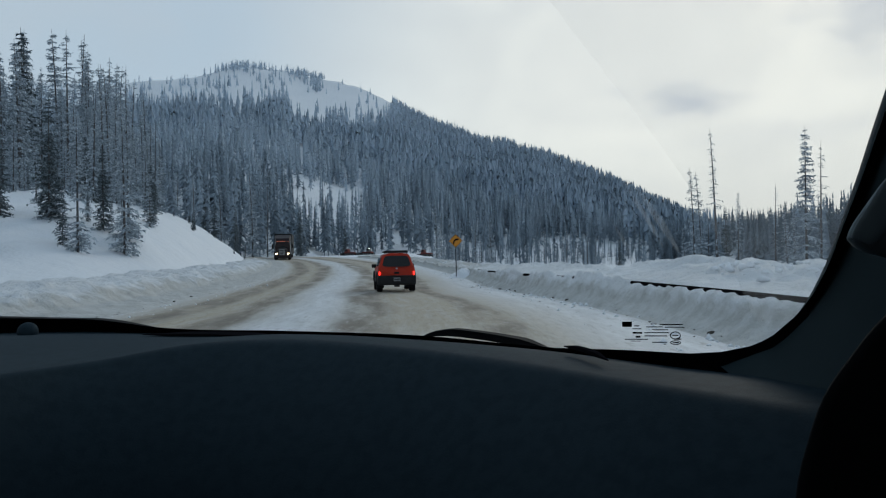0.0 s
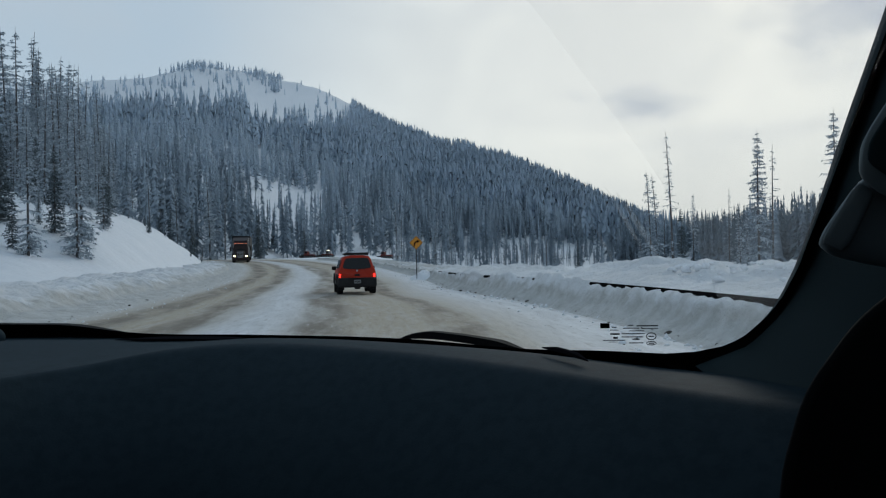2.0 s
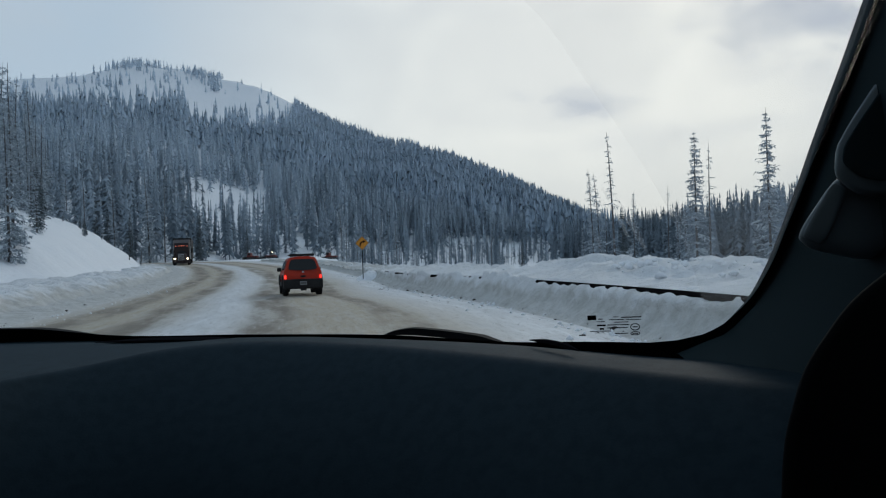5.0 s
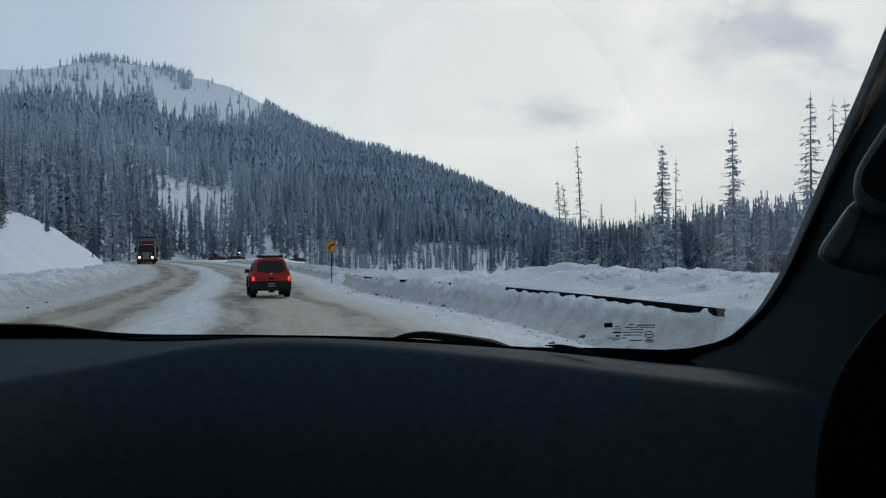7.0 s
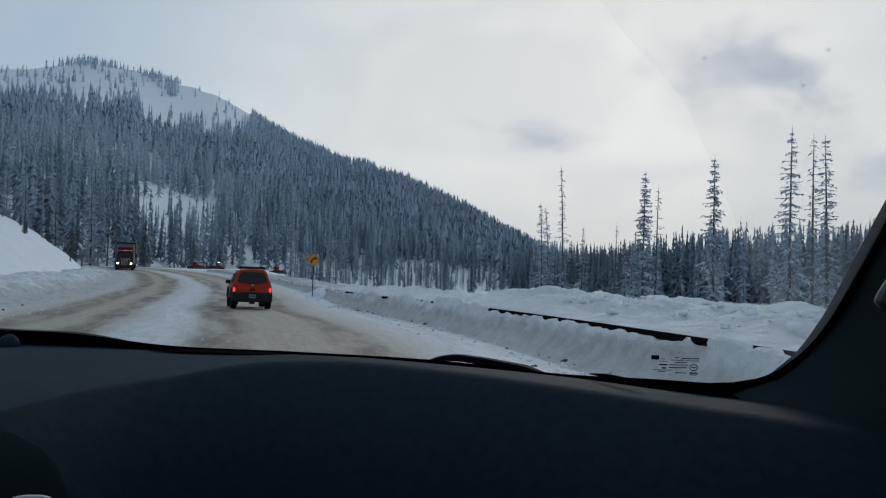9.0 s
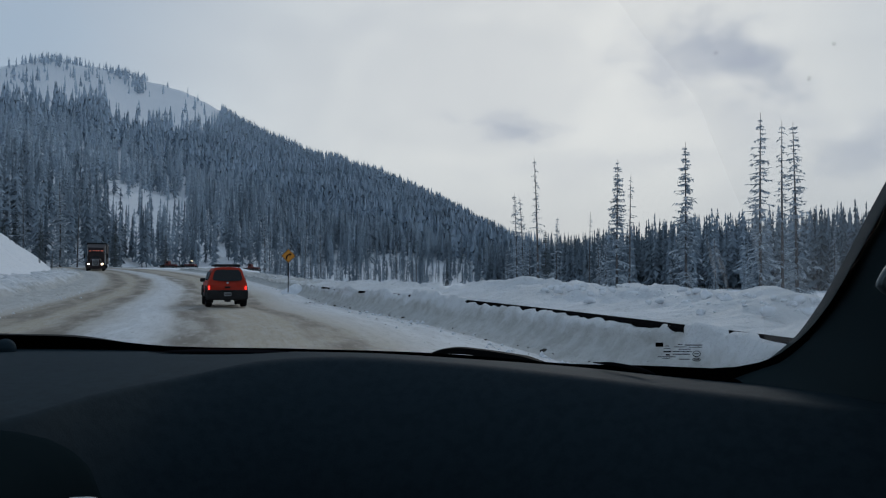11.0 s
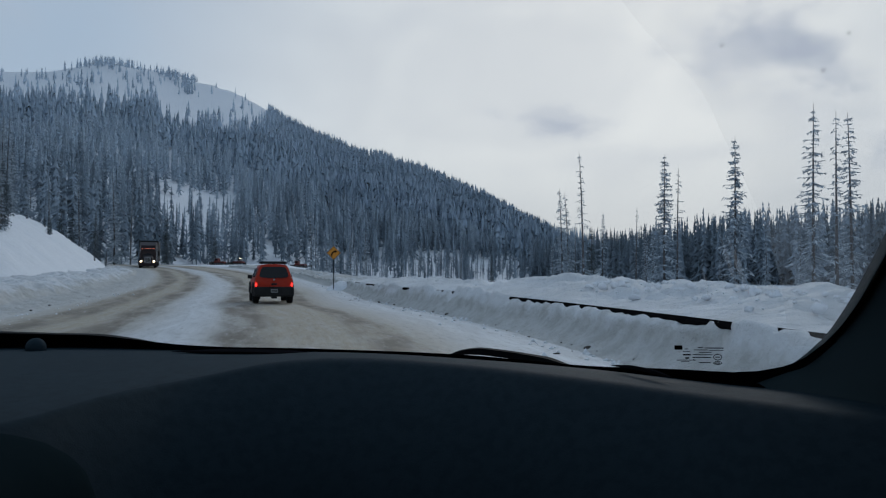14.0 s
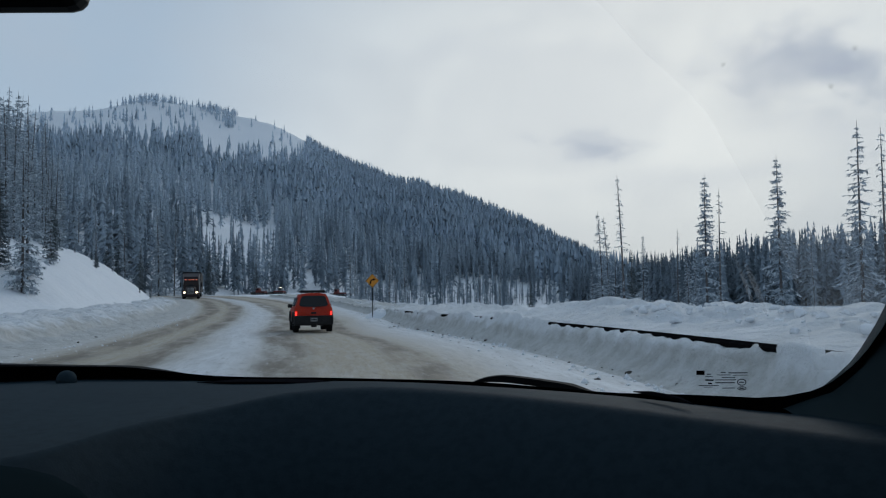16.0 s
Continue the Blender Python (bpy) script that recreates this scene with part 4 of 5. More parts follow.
def suv():
    """Tall boxy estate, rear towards -y."""
    car = new("sport_utility_vehicle")
    tagged(car, "orange-red sport utility vehicle with lit tail lamps", "car")
    low = [(-0.84, 0.50), (-0.875, 0.72), (-0.875, 0.98), (-0.845, 1.08)]
    high = [(-0.785, 1.20), (-0.675, 1.53), (-0.585, 1.655), (-0.30, 1.70)]

    def ring(y, k=1.0, top=1.0, back=0.0, wide=1.0):
        pts = []
        for x, z in low + high:
            zz = z if z < 1.1 else 1.08 + (z - 1.08) * top
            pts.append((x * wide * (k if z > 1.1 else 1), y + back * max(0, zz - 1.0), zz))
        return pts + [(-x, yy, z) for x, yy, z in reversed(pts)]

    rings = [ring(0.04, 0.97, 0.99, 0.26, 0.97), ring(0.10, 1, 1, 0.26), ring(0.9), ring(2.1), ring(2.5, 0.99, 0.97), ring(3.15, 0.95, 0.12, 0, 0.99),
             ring(4.0, 0.93, 0.05, 0, 0.97), ring(4.25, 0.9, 0.0, 0, 0.93)]
    part("body", hull(rings), ORANGE, car, smooth=False)
    glass = [[(x, 0.04 + 0.26 * (z - 1.0) - 0.012, z) for x, z in row] for row in
             (((-0.60, 1.13), (-0.3, 1.10), (0.3, 1.10), (0.60, 1.13)), ((-0.66, 1.20), (-0.3, 1.20), (0.3, 1.20), (0.66, 1.20)),
              ((-0.575, 1.48), (-0.3, 1.50), (0.3, 1.50), (0.575, 1.48)), ((-0.50, 1.57), (-0.3, 1.585), (0.3, 1.585), (0.50, 1.57)))]
    part("rear_window", grid_mesh(glass), CARGLASS, car)
    for s in (-1, 1):
        pane = [[(s * (0.850 - 0.34 * (z - 1.08) + 0.008), y, z) for y in (0.55, 1.4, 2.3, 2.7)] for z in (1.14, 1.51)]
        part("side_window", grid_mesh(pane), CARGLASS, car)
        part("tail_lamp", rbox(0.085, 0.06, 0.16, (s * 0.805, 0.035, 0.82), 0.02), TAIL, car, "lit red tail lamp")
        part("wing_mirror", rbox(0.22, 0.12, 0.17, (s * 0.955, 2.45, 1.14), 0.035), BLACK, car)
        for y in (0.75, 3.45):
            flare = []
            for i in range(13):
                a = math.pi * i / 12
                flare.append([(s * (0.86 + d), y - (0.50 - e) * math.cos(a), 0.42 + (0.50 - e) * math.sin(a)) for d, e in ((0, 0), (0.075, 0.01), (0.075, 0.12), (0, 0.14))])
            part("wheel_arch", grid_mesh(flare, closed=True), BLACK, car)
            wheel(car, s * 0.775, y, 0.37, 0.27)
        part("roof_rail", tube((s * 0.50, 0.5, 1.755), (s * 0.50, 2.2, 1.755), 0.022), BLACK, car)
        part("sill", rbox(0.08, 2.1, 0.16, (s * 0.86, 2.1, 0.50), 0.03), BLACK, car)
        part("mud_flap", rbox(0.30, 0.02, 0.30, (s * 0.74, 0.30, 0.33), 0.008), RUBBER, car)
    part("bumper", rbox(1.80, 0.30, 0.42, (0, 0.01, 0.515), 0.07, 3), BLACK, car, "black plastic bumper")
    part("underbody", rbox(1.5, 3.9, 0.16, (0, 2.1, 0.42), 0.04), BLACK, car)
    part("bumper_step", rbox(0.72, 0.10, 0.04, (0, -0.12, 0.70), 0.015), BLACK, car)
    plate = part("number_plate", rbox(0.31, 0.012, 0.155, (0, -0.145, 0.555), 0.008), PLATE, car, "pale number plate")
    for i in range(6):
        part("bar", rbox(0.028, 0.004, 0.07, (-0.11 + 0.044 * i, -0.154, 0.555), 0), INK, plate)
    part("tailgate_handle", rbox(0.24, 0.03, 0.08, (0, 0.03, 0.84), 0.012), BLACK, car)
    part("badge", rbox(0.09, 0.015, 0.07, (0, 0.035, 1.03), 0.01), CHROME, car)
    part("rear_wiper", tube((0.0, 0.055, 1.09), (0.42, 0.075, 1.16), 0.010), BLACK, car)
    part("exhaust_pipe", tube((0.40, -0.06, 0.28), (0.40, 0.5, 0.28), 0.035), BLACK, car)
    part("tow_hook", rbox(0.26, 0.16, 0.09, (0, -0.03, 0.275), 0.02), BLACK, car)
    rack = [tube((-0.55, 0.30, 1.785), (0.55, 0.30, 1.785), 0.032), tube((-0.55, 1.2, 1.775), (0.55, 1.2, 1.775), 0.022), tube((-0.55, 2.1, 1.775), (0.55, 2.1, 1.775), 0.022),
            rbox(1.14, 0.05, 0.10, (0, 0.30, 1.755), 0.02), tube((-0.55, 0.30, 1.785), (-0.52, 0.5, 1.69), 0.02), tube((0.55, 0.30, 1.785), (0.52, 0.5, 1.69), 0.02)]
    part("roof_rack", joined(*rack), BLACK, car, "black roof rack")
    return car


ahead = suv()
ahead.location = (-0.265 * 32.5, 32.5, 0.04)
ahead.scale = (0.93, 0.96, 1.0)
ahead.rotation_euler = (0, 0, radians(19.5))

# ---- the lorry that comes down the far lane ----


def lorry():
    """Long-nosed tractor with a box trailer, front towards -y."""
    rig = new("semi_truck")
    tagged(rig, "dark maroon long-nosed lorry with lit headlamps and box trailer", "truck")
    hood = [[(x * w, y, z * h + 0.55) for x, z in ((-0.62, 0), (-0.62, 0.85), (-0.45, 1.08), (0.45, 1.08), (0.62, 0.85), (0.62, 0))] for y, w, h in
            ((0.0, 0.92, 0.93), (0.12, 1.0, 1.0), (1.5, 1.2, 1.12))]
    part("hood", hull(hood), TRUCKRED, rig)
    part("cab", hull([[(x * w, y, z) for x, z in ((-1.05, 0.8), (-1.1, 2.0), (-0.98, 2.7), (0.98, 2.7), (1.1, 2.0), (1.05, 0.8))] for y, w in ((1.45, 0.96), (1.9, 1.0), (3.6, 1.0))]), TRUCKRED, rig)
    part("sleeper_fairing", hull([[(-1.0, 1.8, 2.68), (1.0, 1.8, 2.68), (0.95, 2.1, 3.2), (-0.95, 2.1, 3.2)], [(-1.15, 3.7, 2.68), (1.15, 3.7, 2.68), (1.15, 3.7, 3.75), (-1.15, 3.7, 3.75)]]), TRUCKRED, rig)
    part("windscreen", grid_mesh([[(-0.9, 1.46, 1.75), (0, 1.36, 1.75), (0.9, 1.46, 1.75)], [(-0.84, 1.62, 2.45), (0, 1.54, 2.45), (0.84, 1.62, 2.45)]]), CARGLASS, rig)
    grille = part("grille", rbox(0.78, 0.06, 0.86, (0, -0.02, 1.12), 0.05), CHROME, rig, "chrome grille")
    for i in range(5):
        part("slat", rbox(0.10, 0.02, 0.74, (-0.28 + 0.14 * i, -0.06, 1.12), 0.005), BLACK, grille)
    part("bumper", rbox(2.35, 0.30, 0.38, (0, 0.02, 0.48), 0.06), TRUCKRED, rig)
    for s in (-1, 1):
        part("head_lamp", rbox(0.30, 0.10, 0.22, (s * 0.86, 0.10, 0.92), 0.04), LAMP, rig, "lit headlamp")
        part("fender", rbox(0.42, 1.25, 0.55, (s * 0.98, 0.68, 0.98), 0.14, 3), TRUCKRED, rig)
        part("mirror", rbox(0.20, 0.12, 0.62, (s * 1.42, 1.5, 2.05), 0.03), BLACK, rig)
        part("mirror_arm", tube((s * 1.08, 1.55, 2.3), (s * 1.4, 1.5, 2.3), 0.025), BLACK, rig)
        for y in (0.75, 4.6, 5.8, 14.2, 15.5):
            wheel(rig, s * 0.98, y, 0.5, 0.32)
        part("exhaust_stack", tube((s * 1.12, 3.75, 0.9), (s * 1.12, 3.75, 3.6), 0.07), CHROME, rig)
    for x in (-0.75, -0.28, 0, 0.28, 0.75):
        part("marker_lamp", rbox(0.14, 0.06, 0.07, (x, 1.72, 2.76), 0.02), MARKER, rig, "lit amber-red marker lamp")
    part("chassis", rbox(0.9, 6.0, 0.25, (0, 3.4, 0.85), 0.03), BLACK, rig)
    part("trailer", rbox(2.55, 13.0, 2.8, (0, 10.4, 2.55), 0.04), BOXGREY, rig, "dark box trailer")
    return rig


truck = lorry()
tx, ty = -45.5, 104.5
truck.location = (tx, ty, float(road_rise(math.hypot(tx, ty))) + 0.04)
truck.rotation_euler = (0, 0, radians(21.5))

# ---- snow machines parked on the meadow ----


def snowcat(cab_at, blade_at, label, pale=False):
    """A tracked groomer with cab, deck and front blade; long side along x."""
    cat = new("snow_groomer")
    tagged(cat, label, "snow vehicle", "parked snow machines")
    part("hull", rbox(3.6, 1.7, 0.55, (0, 0, 0.95), 0.12, 3), PLOUGHRED, cat)
    cabin = part("cab", rbox(1.3, 1.6, 1.05, (cab_at, 0, 1.7), 0.18, 3, taper=0.85), PLOUGHRED if not pale else PLATE, cat)
    part("window", rbox(0.85, 1.66, 0.5, (cab_at, 0, 1.82), 0.08), CARGLASS, cabin)
    for s in (-1, 1):
        track = []
        for i in range(24):
            a = 6.2832 * i / 24
            cx = 1.45 if math.cos(a) > 0 else -1.45
            track.append([(cx + 0.42 * math.cos(a), s * 1.15 + w, 0.46 + 0.44 * math.sin(a)) for w in (-0.3, 0.3)])
        rows = track + track[:1]
        bm = grid_mesh(rows)
        bmesh.ops.solidify(bm, geom=bm.faces[:], thickness=0.05)
        part("track", bm, RUBBER, cat)
        for x in (-1.3, -0.45, 0.45, 1.3):
            part("road_wheel", tube((x, s * 0.95, 0.46), (x, s * 1.35, 0.46), 0.33, seg=14), STEEL, cat)
    rows = [[(blade_at + 0.22 * math.cos(a) * (1 if blade_at > 0 else -1), yy, 0.5 + 0.5 * math.sin(a)) for yy in (-1.9, 1.9)] for a in np.linspace(-1.2, 1.2, 7)]
    bm = grid_mesh(rows)
    bmesh.ops.solidify(bm, geom=bm.faces[:], thickness=0.06)
    part("blade", bm, STEEL, cat)
    for s in (-0.6, 0.6):
        part("push_arm", tube((blade_at * 0.75, s, 0.6), (blade_at, s, 0.5), 0.07), BLACK, cat)
    part("lamp", rbox(0.24, 0.9, 0.12, (cab_at, 0, 2.26), 0.03), LAMP if pale else PLATE, cat)
    return cat


for u, d, args in ((-0.338, 205, (-0.9, -2.5, "dark red tracked snow groomer with front blade")),
                   (-0.313, 208, (0.5, -2.6, "red snow groomer with a pale cab and raised lamp", True)),
                   (-0.231, 202, (-1.0, -2.4, "red tracked carrier parked on the snow"))):
    cat = snowcat(*args)
    cat.location = (u * d, d, ground_at(u * d, d) - 0.03)
    cat.rotation_euler = (0, 0, radians(-12))
    cat.scale = (0.85, 0.85, 0.85)

# pale board at the far road edge
board = new("notice_board")
bx, by = -0.4265 * 196, 196
board.location = (bx, by, ground_at(bx, by))
board.rotation_euler = (0, 0, radians(20))
tagged(board, "pale snow-crusted board on two short posts", "board")
part("panel", rbox(2.3, 0.08, 1.1, (0, 0, 1.2), 0.02), PLATE, board)
for x in (-0.8, 0.8):
    part("leg", rbox(0.1, 0.1, 1.1, (x, 0.09, 0.5), 0.01), WOOD, board)

# thin marker post beside the far lane
for s, o in ((START + 120, -12.2),):
    p = lane_place(s, o, 0)
    post = new("marker_post")
    tagged(post, "thin dark snow marker post in the bank", "marker post", "snow marker posts")
    post.location = p
    part("pole", tube((0, 0, 0.2), (0, 0, 2.3), 0.03), WOOD, post)
    part("reflector", rbox(0.09, 0.02, 0.16, (0, -0.03, 2.1), 0.005), PLATE, post)

# ---- the cabin that the camera rides in ----
cabin = new("car_cabin")
tagged(cabin, "dark vinyl car cabin seen from the passenger seat", "car interior")
EYE = 1.4


def at_eye(x, y, z):
    return (x, y, EYE + z)


def spline(table, n):
    """Even points along a smooth line through the rows of a table."""
    p = np.array(table, dtype=float)
    d = np.concatenate([[0], np.cumsum(np.linalg.norm(np.diff(p, axis=0), axis=1))])
    m = np.gradient(p, d, axis=0)
    s = np.linspace(0, d[-1], n)
    k = np.clip(np.searchsorted(d, s, side="right") - 1, 0, len(d) - 2)
    h = (d[k + 1] - d[k])[:, None]
    t = (s - d[k])[:, None] / h
    return ((2 * t ** 3 - 3 * t ** 2 + 1) * p[k] + (t ** 3 - 2 * t ** 2 + t) * h * m[k] + (-2 * t ** 3 + 3 * t ** 2) * p[k + 1] + (t ** 3 - t ** 2) * h * m[k + 1])


# plan of the dashboard: the foot of the glass, and the brow where the top rolls over
COWL = spline([(-1.30, 1.34, -0.155), (-0.86, 1.47, -0.140), (-0.52, 1.45, -0.140), (0.0, 1.26, -0.1395), (0.184, 1.157, -0.140), (0.317, 1.033, -0.140),
               (0.40, 0.96, -0.140), (0.56, 0.80, -0.150)], 90)
BROW = spline([(-1.0, 0.50, -0.165), (-0.56, 0.60, -0.142), (-0.43, 0.72, -0.140), (-0.385, 0.86, -0.133), (-0.335, 0.96, -0.130), (-0.25, 1.03, -0.118),
               (-0.17, 1.06, -0.1155), (0.0, 1.03, -0.1195), (0.16, 0.965, -0.128), (0.264, 0.88, -0.1310), (0.376, 0.80, -0.1345), (0.56, 0.70, -0.146)], 90)
rows = []
for i in range(90):
    c, b = Vector(COWL[i]), Vector(BROW[i])
    back = (b - c)
    back.z = 0
    back.normalize()
    row = [c.lerp(b, f) + Vector((0, 0, 0.004 * math.sin(f * math.pi))) for f in (0.0, 0.25, 0.5, 0.75, 0.92)]
    row[0].z -= 0.006
    for ang in range(0, 31, 5):
        a = radians(ang)
        row.append(b + back * 0.05 * math.sin(a) + Vector((0, 0, -0.05 * (1 - math.cos(a)))))
    e = row[-1]
    for d, z in ((0.030, -0.017), (0.065, -0.040), (0.105, -0.072), (0.145, -0.112), (0.18, -0.165), (0.20, -0.24), (0.20, -0.45)):
        row.append(e + back * d + Vector((0, 0, z)))
    rows.append([at_eye(*v) for v in row])
dash = part("dashboard", grid_mesh(rows), DASH, cabin, "dark grey grained vinyl dashboard", smooth=True)


def ribbon(table, width, thick, n=24, up=Vector((0, 0, 1))):
    """A flat bar along a line, width sideways and thick upwards."""
    p = [Vector(q) for q in spline(table, n)]
    rows = []
    for i, q in enumerate(p):
        t = (p[min(i + 1, n - 1)] - p[max(i - 1, 0)]).normalized()
        s = t.cross(up).normalized()
        w = width * min(1.0, 4.0 * min(i + 0.35, n - 0.65 - i) / n)
        h = thick * (0.25 + 0.75 * w / width)
        rows.append([at_eye(*(q + s * w * a + up * h * b)) for a, b in ((-0.5, 0), (0.5, 0), (0.5, 1), (-0.5, 1))])
    return hull(rows)


# demister slots
part("demister_slot", ribbon([(-0.50, 1.30, -0.1345), (-0.36, 1.285, -0.1325), (-0.225, 1.235, -0.1315)], 0.045, 0.003), INK, dash, "dark demister slot")
part("demister_slot", ribbon([(0.200, 1.060, -0.1235), (0.226, 1.0, -0.1222), (0.250, 0.935, -0.1232)], 0.007, 0.004), INK, dash, "dark demister slot")

# the pod above the middle of the dashboard, and the gauge hood's bright rim
pod_rows = []
for y, k in ((0.645, 0.0), (0.643, 0.35), (0.636, 0.66), (0.625, 0.86), (0.605, 0.97), (0.57, 1.02), (0.45, 1.05), (0.30, 1.05)):
    line = [(-0.95, -0.15), (-0.55, -0.15), (-0.46, -0.1505), (-0.40, -0.1525), (-0.36, -0.1565), (-0.335, -0.162), (-0.318, -0.170), (-0.306, -0.181), (-0.298, -0.20), (-0.292, -0.26), (-0.29, -0.34)]
    pod_rows.append([at_eye(-0.95, y, -0.34)] + [at_eye(x, y, z + 0.029 * k * min(1, (z + 0.34) / 0.14)) for x, z in line])
part("centre_pod", hull(pod_rows), POD, cabin, "dark padded pod over the centre console", smooth=True)
# windscreen: glass, black printed edge, maker's print
EDGE = spline([(0.33, 0.965, -0.119), (0.375, 0.955, -0.1135), (0.405, 0.927, -0.094), (0.424, 0.908, -0.069), (0.436, 0.877, -0.034), (0.441, 0.850, -0.002),
               (0.449, 0.816, 0.043), (0.453, 0.782, 0.082), (0.462, 0.723, 0.151), (0.470, 0.683, 0.206), (0.480, 0.60, 0.285), (0.49, 0.48, 0.36), (0.50, 0.38, 0.41)], 60)
TOP_BAND = spline([(-1.30, 1.30, -0.105), (-0.86, 1.43, -0.117), (-0.70, 1.43, -0.119), (-0.52, 1.40, -0.132), (-0.26, 1.33, -0.1305), (0.0, 1.22, -0.1275), (0.184, 1.115, -0.131), (0.27, 1.03, -0.1235),
                   (0.33, 0.965, -0.119)], 60)
glass_line = [Vector(p) for p in TOP_BAND] + [Vector(p) for p in EDGE[1:]]
rows = []
for i, p in enumerate(glass_line):
    row = []
    for f in np.linspace(0, 1, 7):
        top = Vector((-1.15 + 1.65 * (p.x + 1.30) / 1.80, 0.42 - 0.1 * abs(p.x + 0.4), 0.40))
        row.append(at_eye(*p.lerp(top, f)))
    rows.append(row)
GLASS = bpy.data.materials.new("windscreen_glass")
GLASS.use_nodes = True
gn = Nodes(GLASS.node_tree)
GLASS.node_tree.nodes.clear()
go = gn.add("ShaderNodeOutputMaterial")
clear_n = gn.add("ShaderNodeBsdfTransparent", Color=(0.94, 0.955, 0.96, 1))
gloss_n = gn.add("ShaderNodeBsdfGlossy", Roughness=0.03)
mixs = gn.add("ShaderNodeMixShader", Fac=0.010)
gn.link(clear_n.outputs[0], mixs.inputs[1])
gn.link(gloss_n.outputs[0], mixs.inputs[2])
gn.link(mixs.outputs[0], go.inputs[0])
screen = part("windscreen", grid_mesh(rows), GLASS, cabin, "clear raked windscreen", smooth=True)
screen.visible_shadow = False

# black printed band along the foot of the glass and up the pillar
band_rows = []
for p in TOP_BAND:
    x = p[0]
    foot = COWL[np.abs(COWL[:, 0] - x - 0.01).argmin()]
    band_rows.append([at_eye(*p), at_eye(x, p[1] + 0.02, p[2] - 0.012), at_eye(foot[0], foot[1] - 0.005, foot[2] - 0.004), at_eye(foot[0], foot[1], foot[2] - 0.06)])
for i, p in enumerate(EDGE[1:10]):
    band_rows.append([at_eye(*p), at_eye(p[0] + 0.006, p[1] + 0.005, p[2] - 0.015), at_eye(p[0] + 0.010, p[1] + 0.012, -0.150), at_eye(p[0] + 0.010, p[1] + 0.012, -0.22)])
part("lower_band", grid_mesh(band_rows), INK, screen, "black printed lower edge")
# maker's print: unreadable lines as bars


def on_glass(u, v):
    """Eye-centred place of the print: u to the right, v down, in thousandths."""
    return (0.2745 + u * 0.001, 1.0, -0.0905 - v * 0.001)


def print_bar(u0, u1, v, h, name="bar"):
    d = 0.985
    pts = [at_eye(*(c * d for c in on_glass(u, w))) for u, w in ((u0, v), (u1, v), (u1, v + h), (u0, v + h))]
    bm = bmesh.new()
    bm.faces.new([bm.verts.new(p) for p in pts])
    bmesh.ops.solidify(bm, geom=bm.faces[:], thickness=0.0004)
    part(name, bm, INK, screen)


print_bar(-5.5, 4.5, -0.5, 5.5, "block")
for u0, u1, v, h in ((7, 12, 3.5, 1.0), (24, 30, 1.5, 0.9), (33, 56, 2.0, 1.2), (19, 36, 4.6, 0.9), (38, 56, 5.0, 0.8), (25, 41, 7.6, 0.9), (5, 14, 6.6, 0.8),
                     (17, 42, 10.6, 1.0), (5, 15, 10.4, 1.8), (17, 40, 14.0, 1.1), (8, 13, 14.4, 2.0), (-3, 21, 17.6, 0.9), (3, 13, 19.6, 0.7), (25, 40, 20.6, 1.0)):
    print_bar(u0, u1, v, h)
for cu, cv, ru, rv in ((48.5, 14, 5.5, 4.2), (48.5, 21.5, 5.5, 2.4)):
    ringrows = []
    for i in range(25):
        a = 6.2832 * i / 24
        ringrows.append([at_eye(*(c * 0.985 for c in on_glass(cu + (ru - d) * math.cos(a), cv + (rv - d) * math.sin(a)))) for d in (0, 1.0)])
    part("ring_mark", grid_mesh(ringrows), INK, screen)
    print_bar(cu - 3, cu + 3, cv - 0.6, 1.2)

# dried specks of road salt on the glass
SPECK = bpy.data.materials.new("dried_salt_speck")
SPECK.use_nodes = True
sn = Nodes(SPECK.node_tree)
SPECK.node_tree.nodes.clear()
so = sn.add("ShaderNodeOutputMaterial")
film = sn.add("ShaderNodeMixShader", Fac=0.14)
sn.link(sn.add("ShaderNodeBsdfTransparent").outputs[0], film.inputs[1])
sn.link(sn.add("ShaderNodeBsdfDiffuse", Color=(0.12, 0.125, 0.13, 1)).outputs[0], film.inputs[2])
sn.link(film.outputs[0], so.inputs[0])
for u, v, size in ((0.339, 0.293, 0.0019), (0.465, 0.260, 0.0022), (0.498, 0.307, 0.0020)):
    d = 0.985 * (1 - 0.58 * (v + 0.13) / (0.53 + 0.58 * v))
    bm = bmesh.new()
    bm.faces.new([bm.verts.new(at_eye(u * d + size * k * math.cos(a), d, v * d + size * k * math.sin(a))) for a, k in ((0.0, 1.0), (0.8, 1.25), (1.6, 0.9), (2.4, 1.1), (3.2, 0.8), (4.0, 1.2), (4.8, 1.0), (5.6, 0.9))])
    speck = part("salt_speck", bm, SPECK, screen, "dried speck of road salt")
    speck.visible_shadow = False

# the road film that the wiper leaves beyond its arc, and smears inside it


def film_material(name, low, high, size):
    mat = bpy.data.materials.new(name)
    mat.use_nodes = True
    fn = Nodes(mat.node_tree)
    mat.node_tree.nodes.clear()
    out = fn.add("ShaderNodeOutputMaterial")
    veil = fn.add("ShaderNodeMixShader")
    cloud = fn.noise(fn.add("ShaderNodeTexCoord").outputs["Object"], size, 5, 0.65)
    fn.link(fn.ramp(cloud, 0.3, 0.7, low, high), veil.inputs[0])
    fn.link(fn.add("ShaderNodeBsdfTransparent").outputs[0], veil.inputs[1])
    fn.link(fn.add("ShaderNodeBsdfTranslucent", Color=(0.62, 0.63, 0.64, 1)).outputs[0], veil.inputs[2])
    fn.link(veil.outputs[0], out.inputs[0])
    return mat


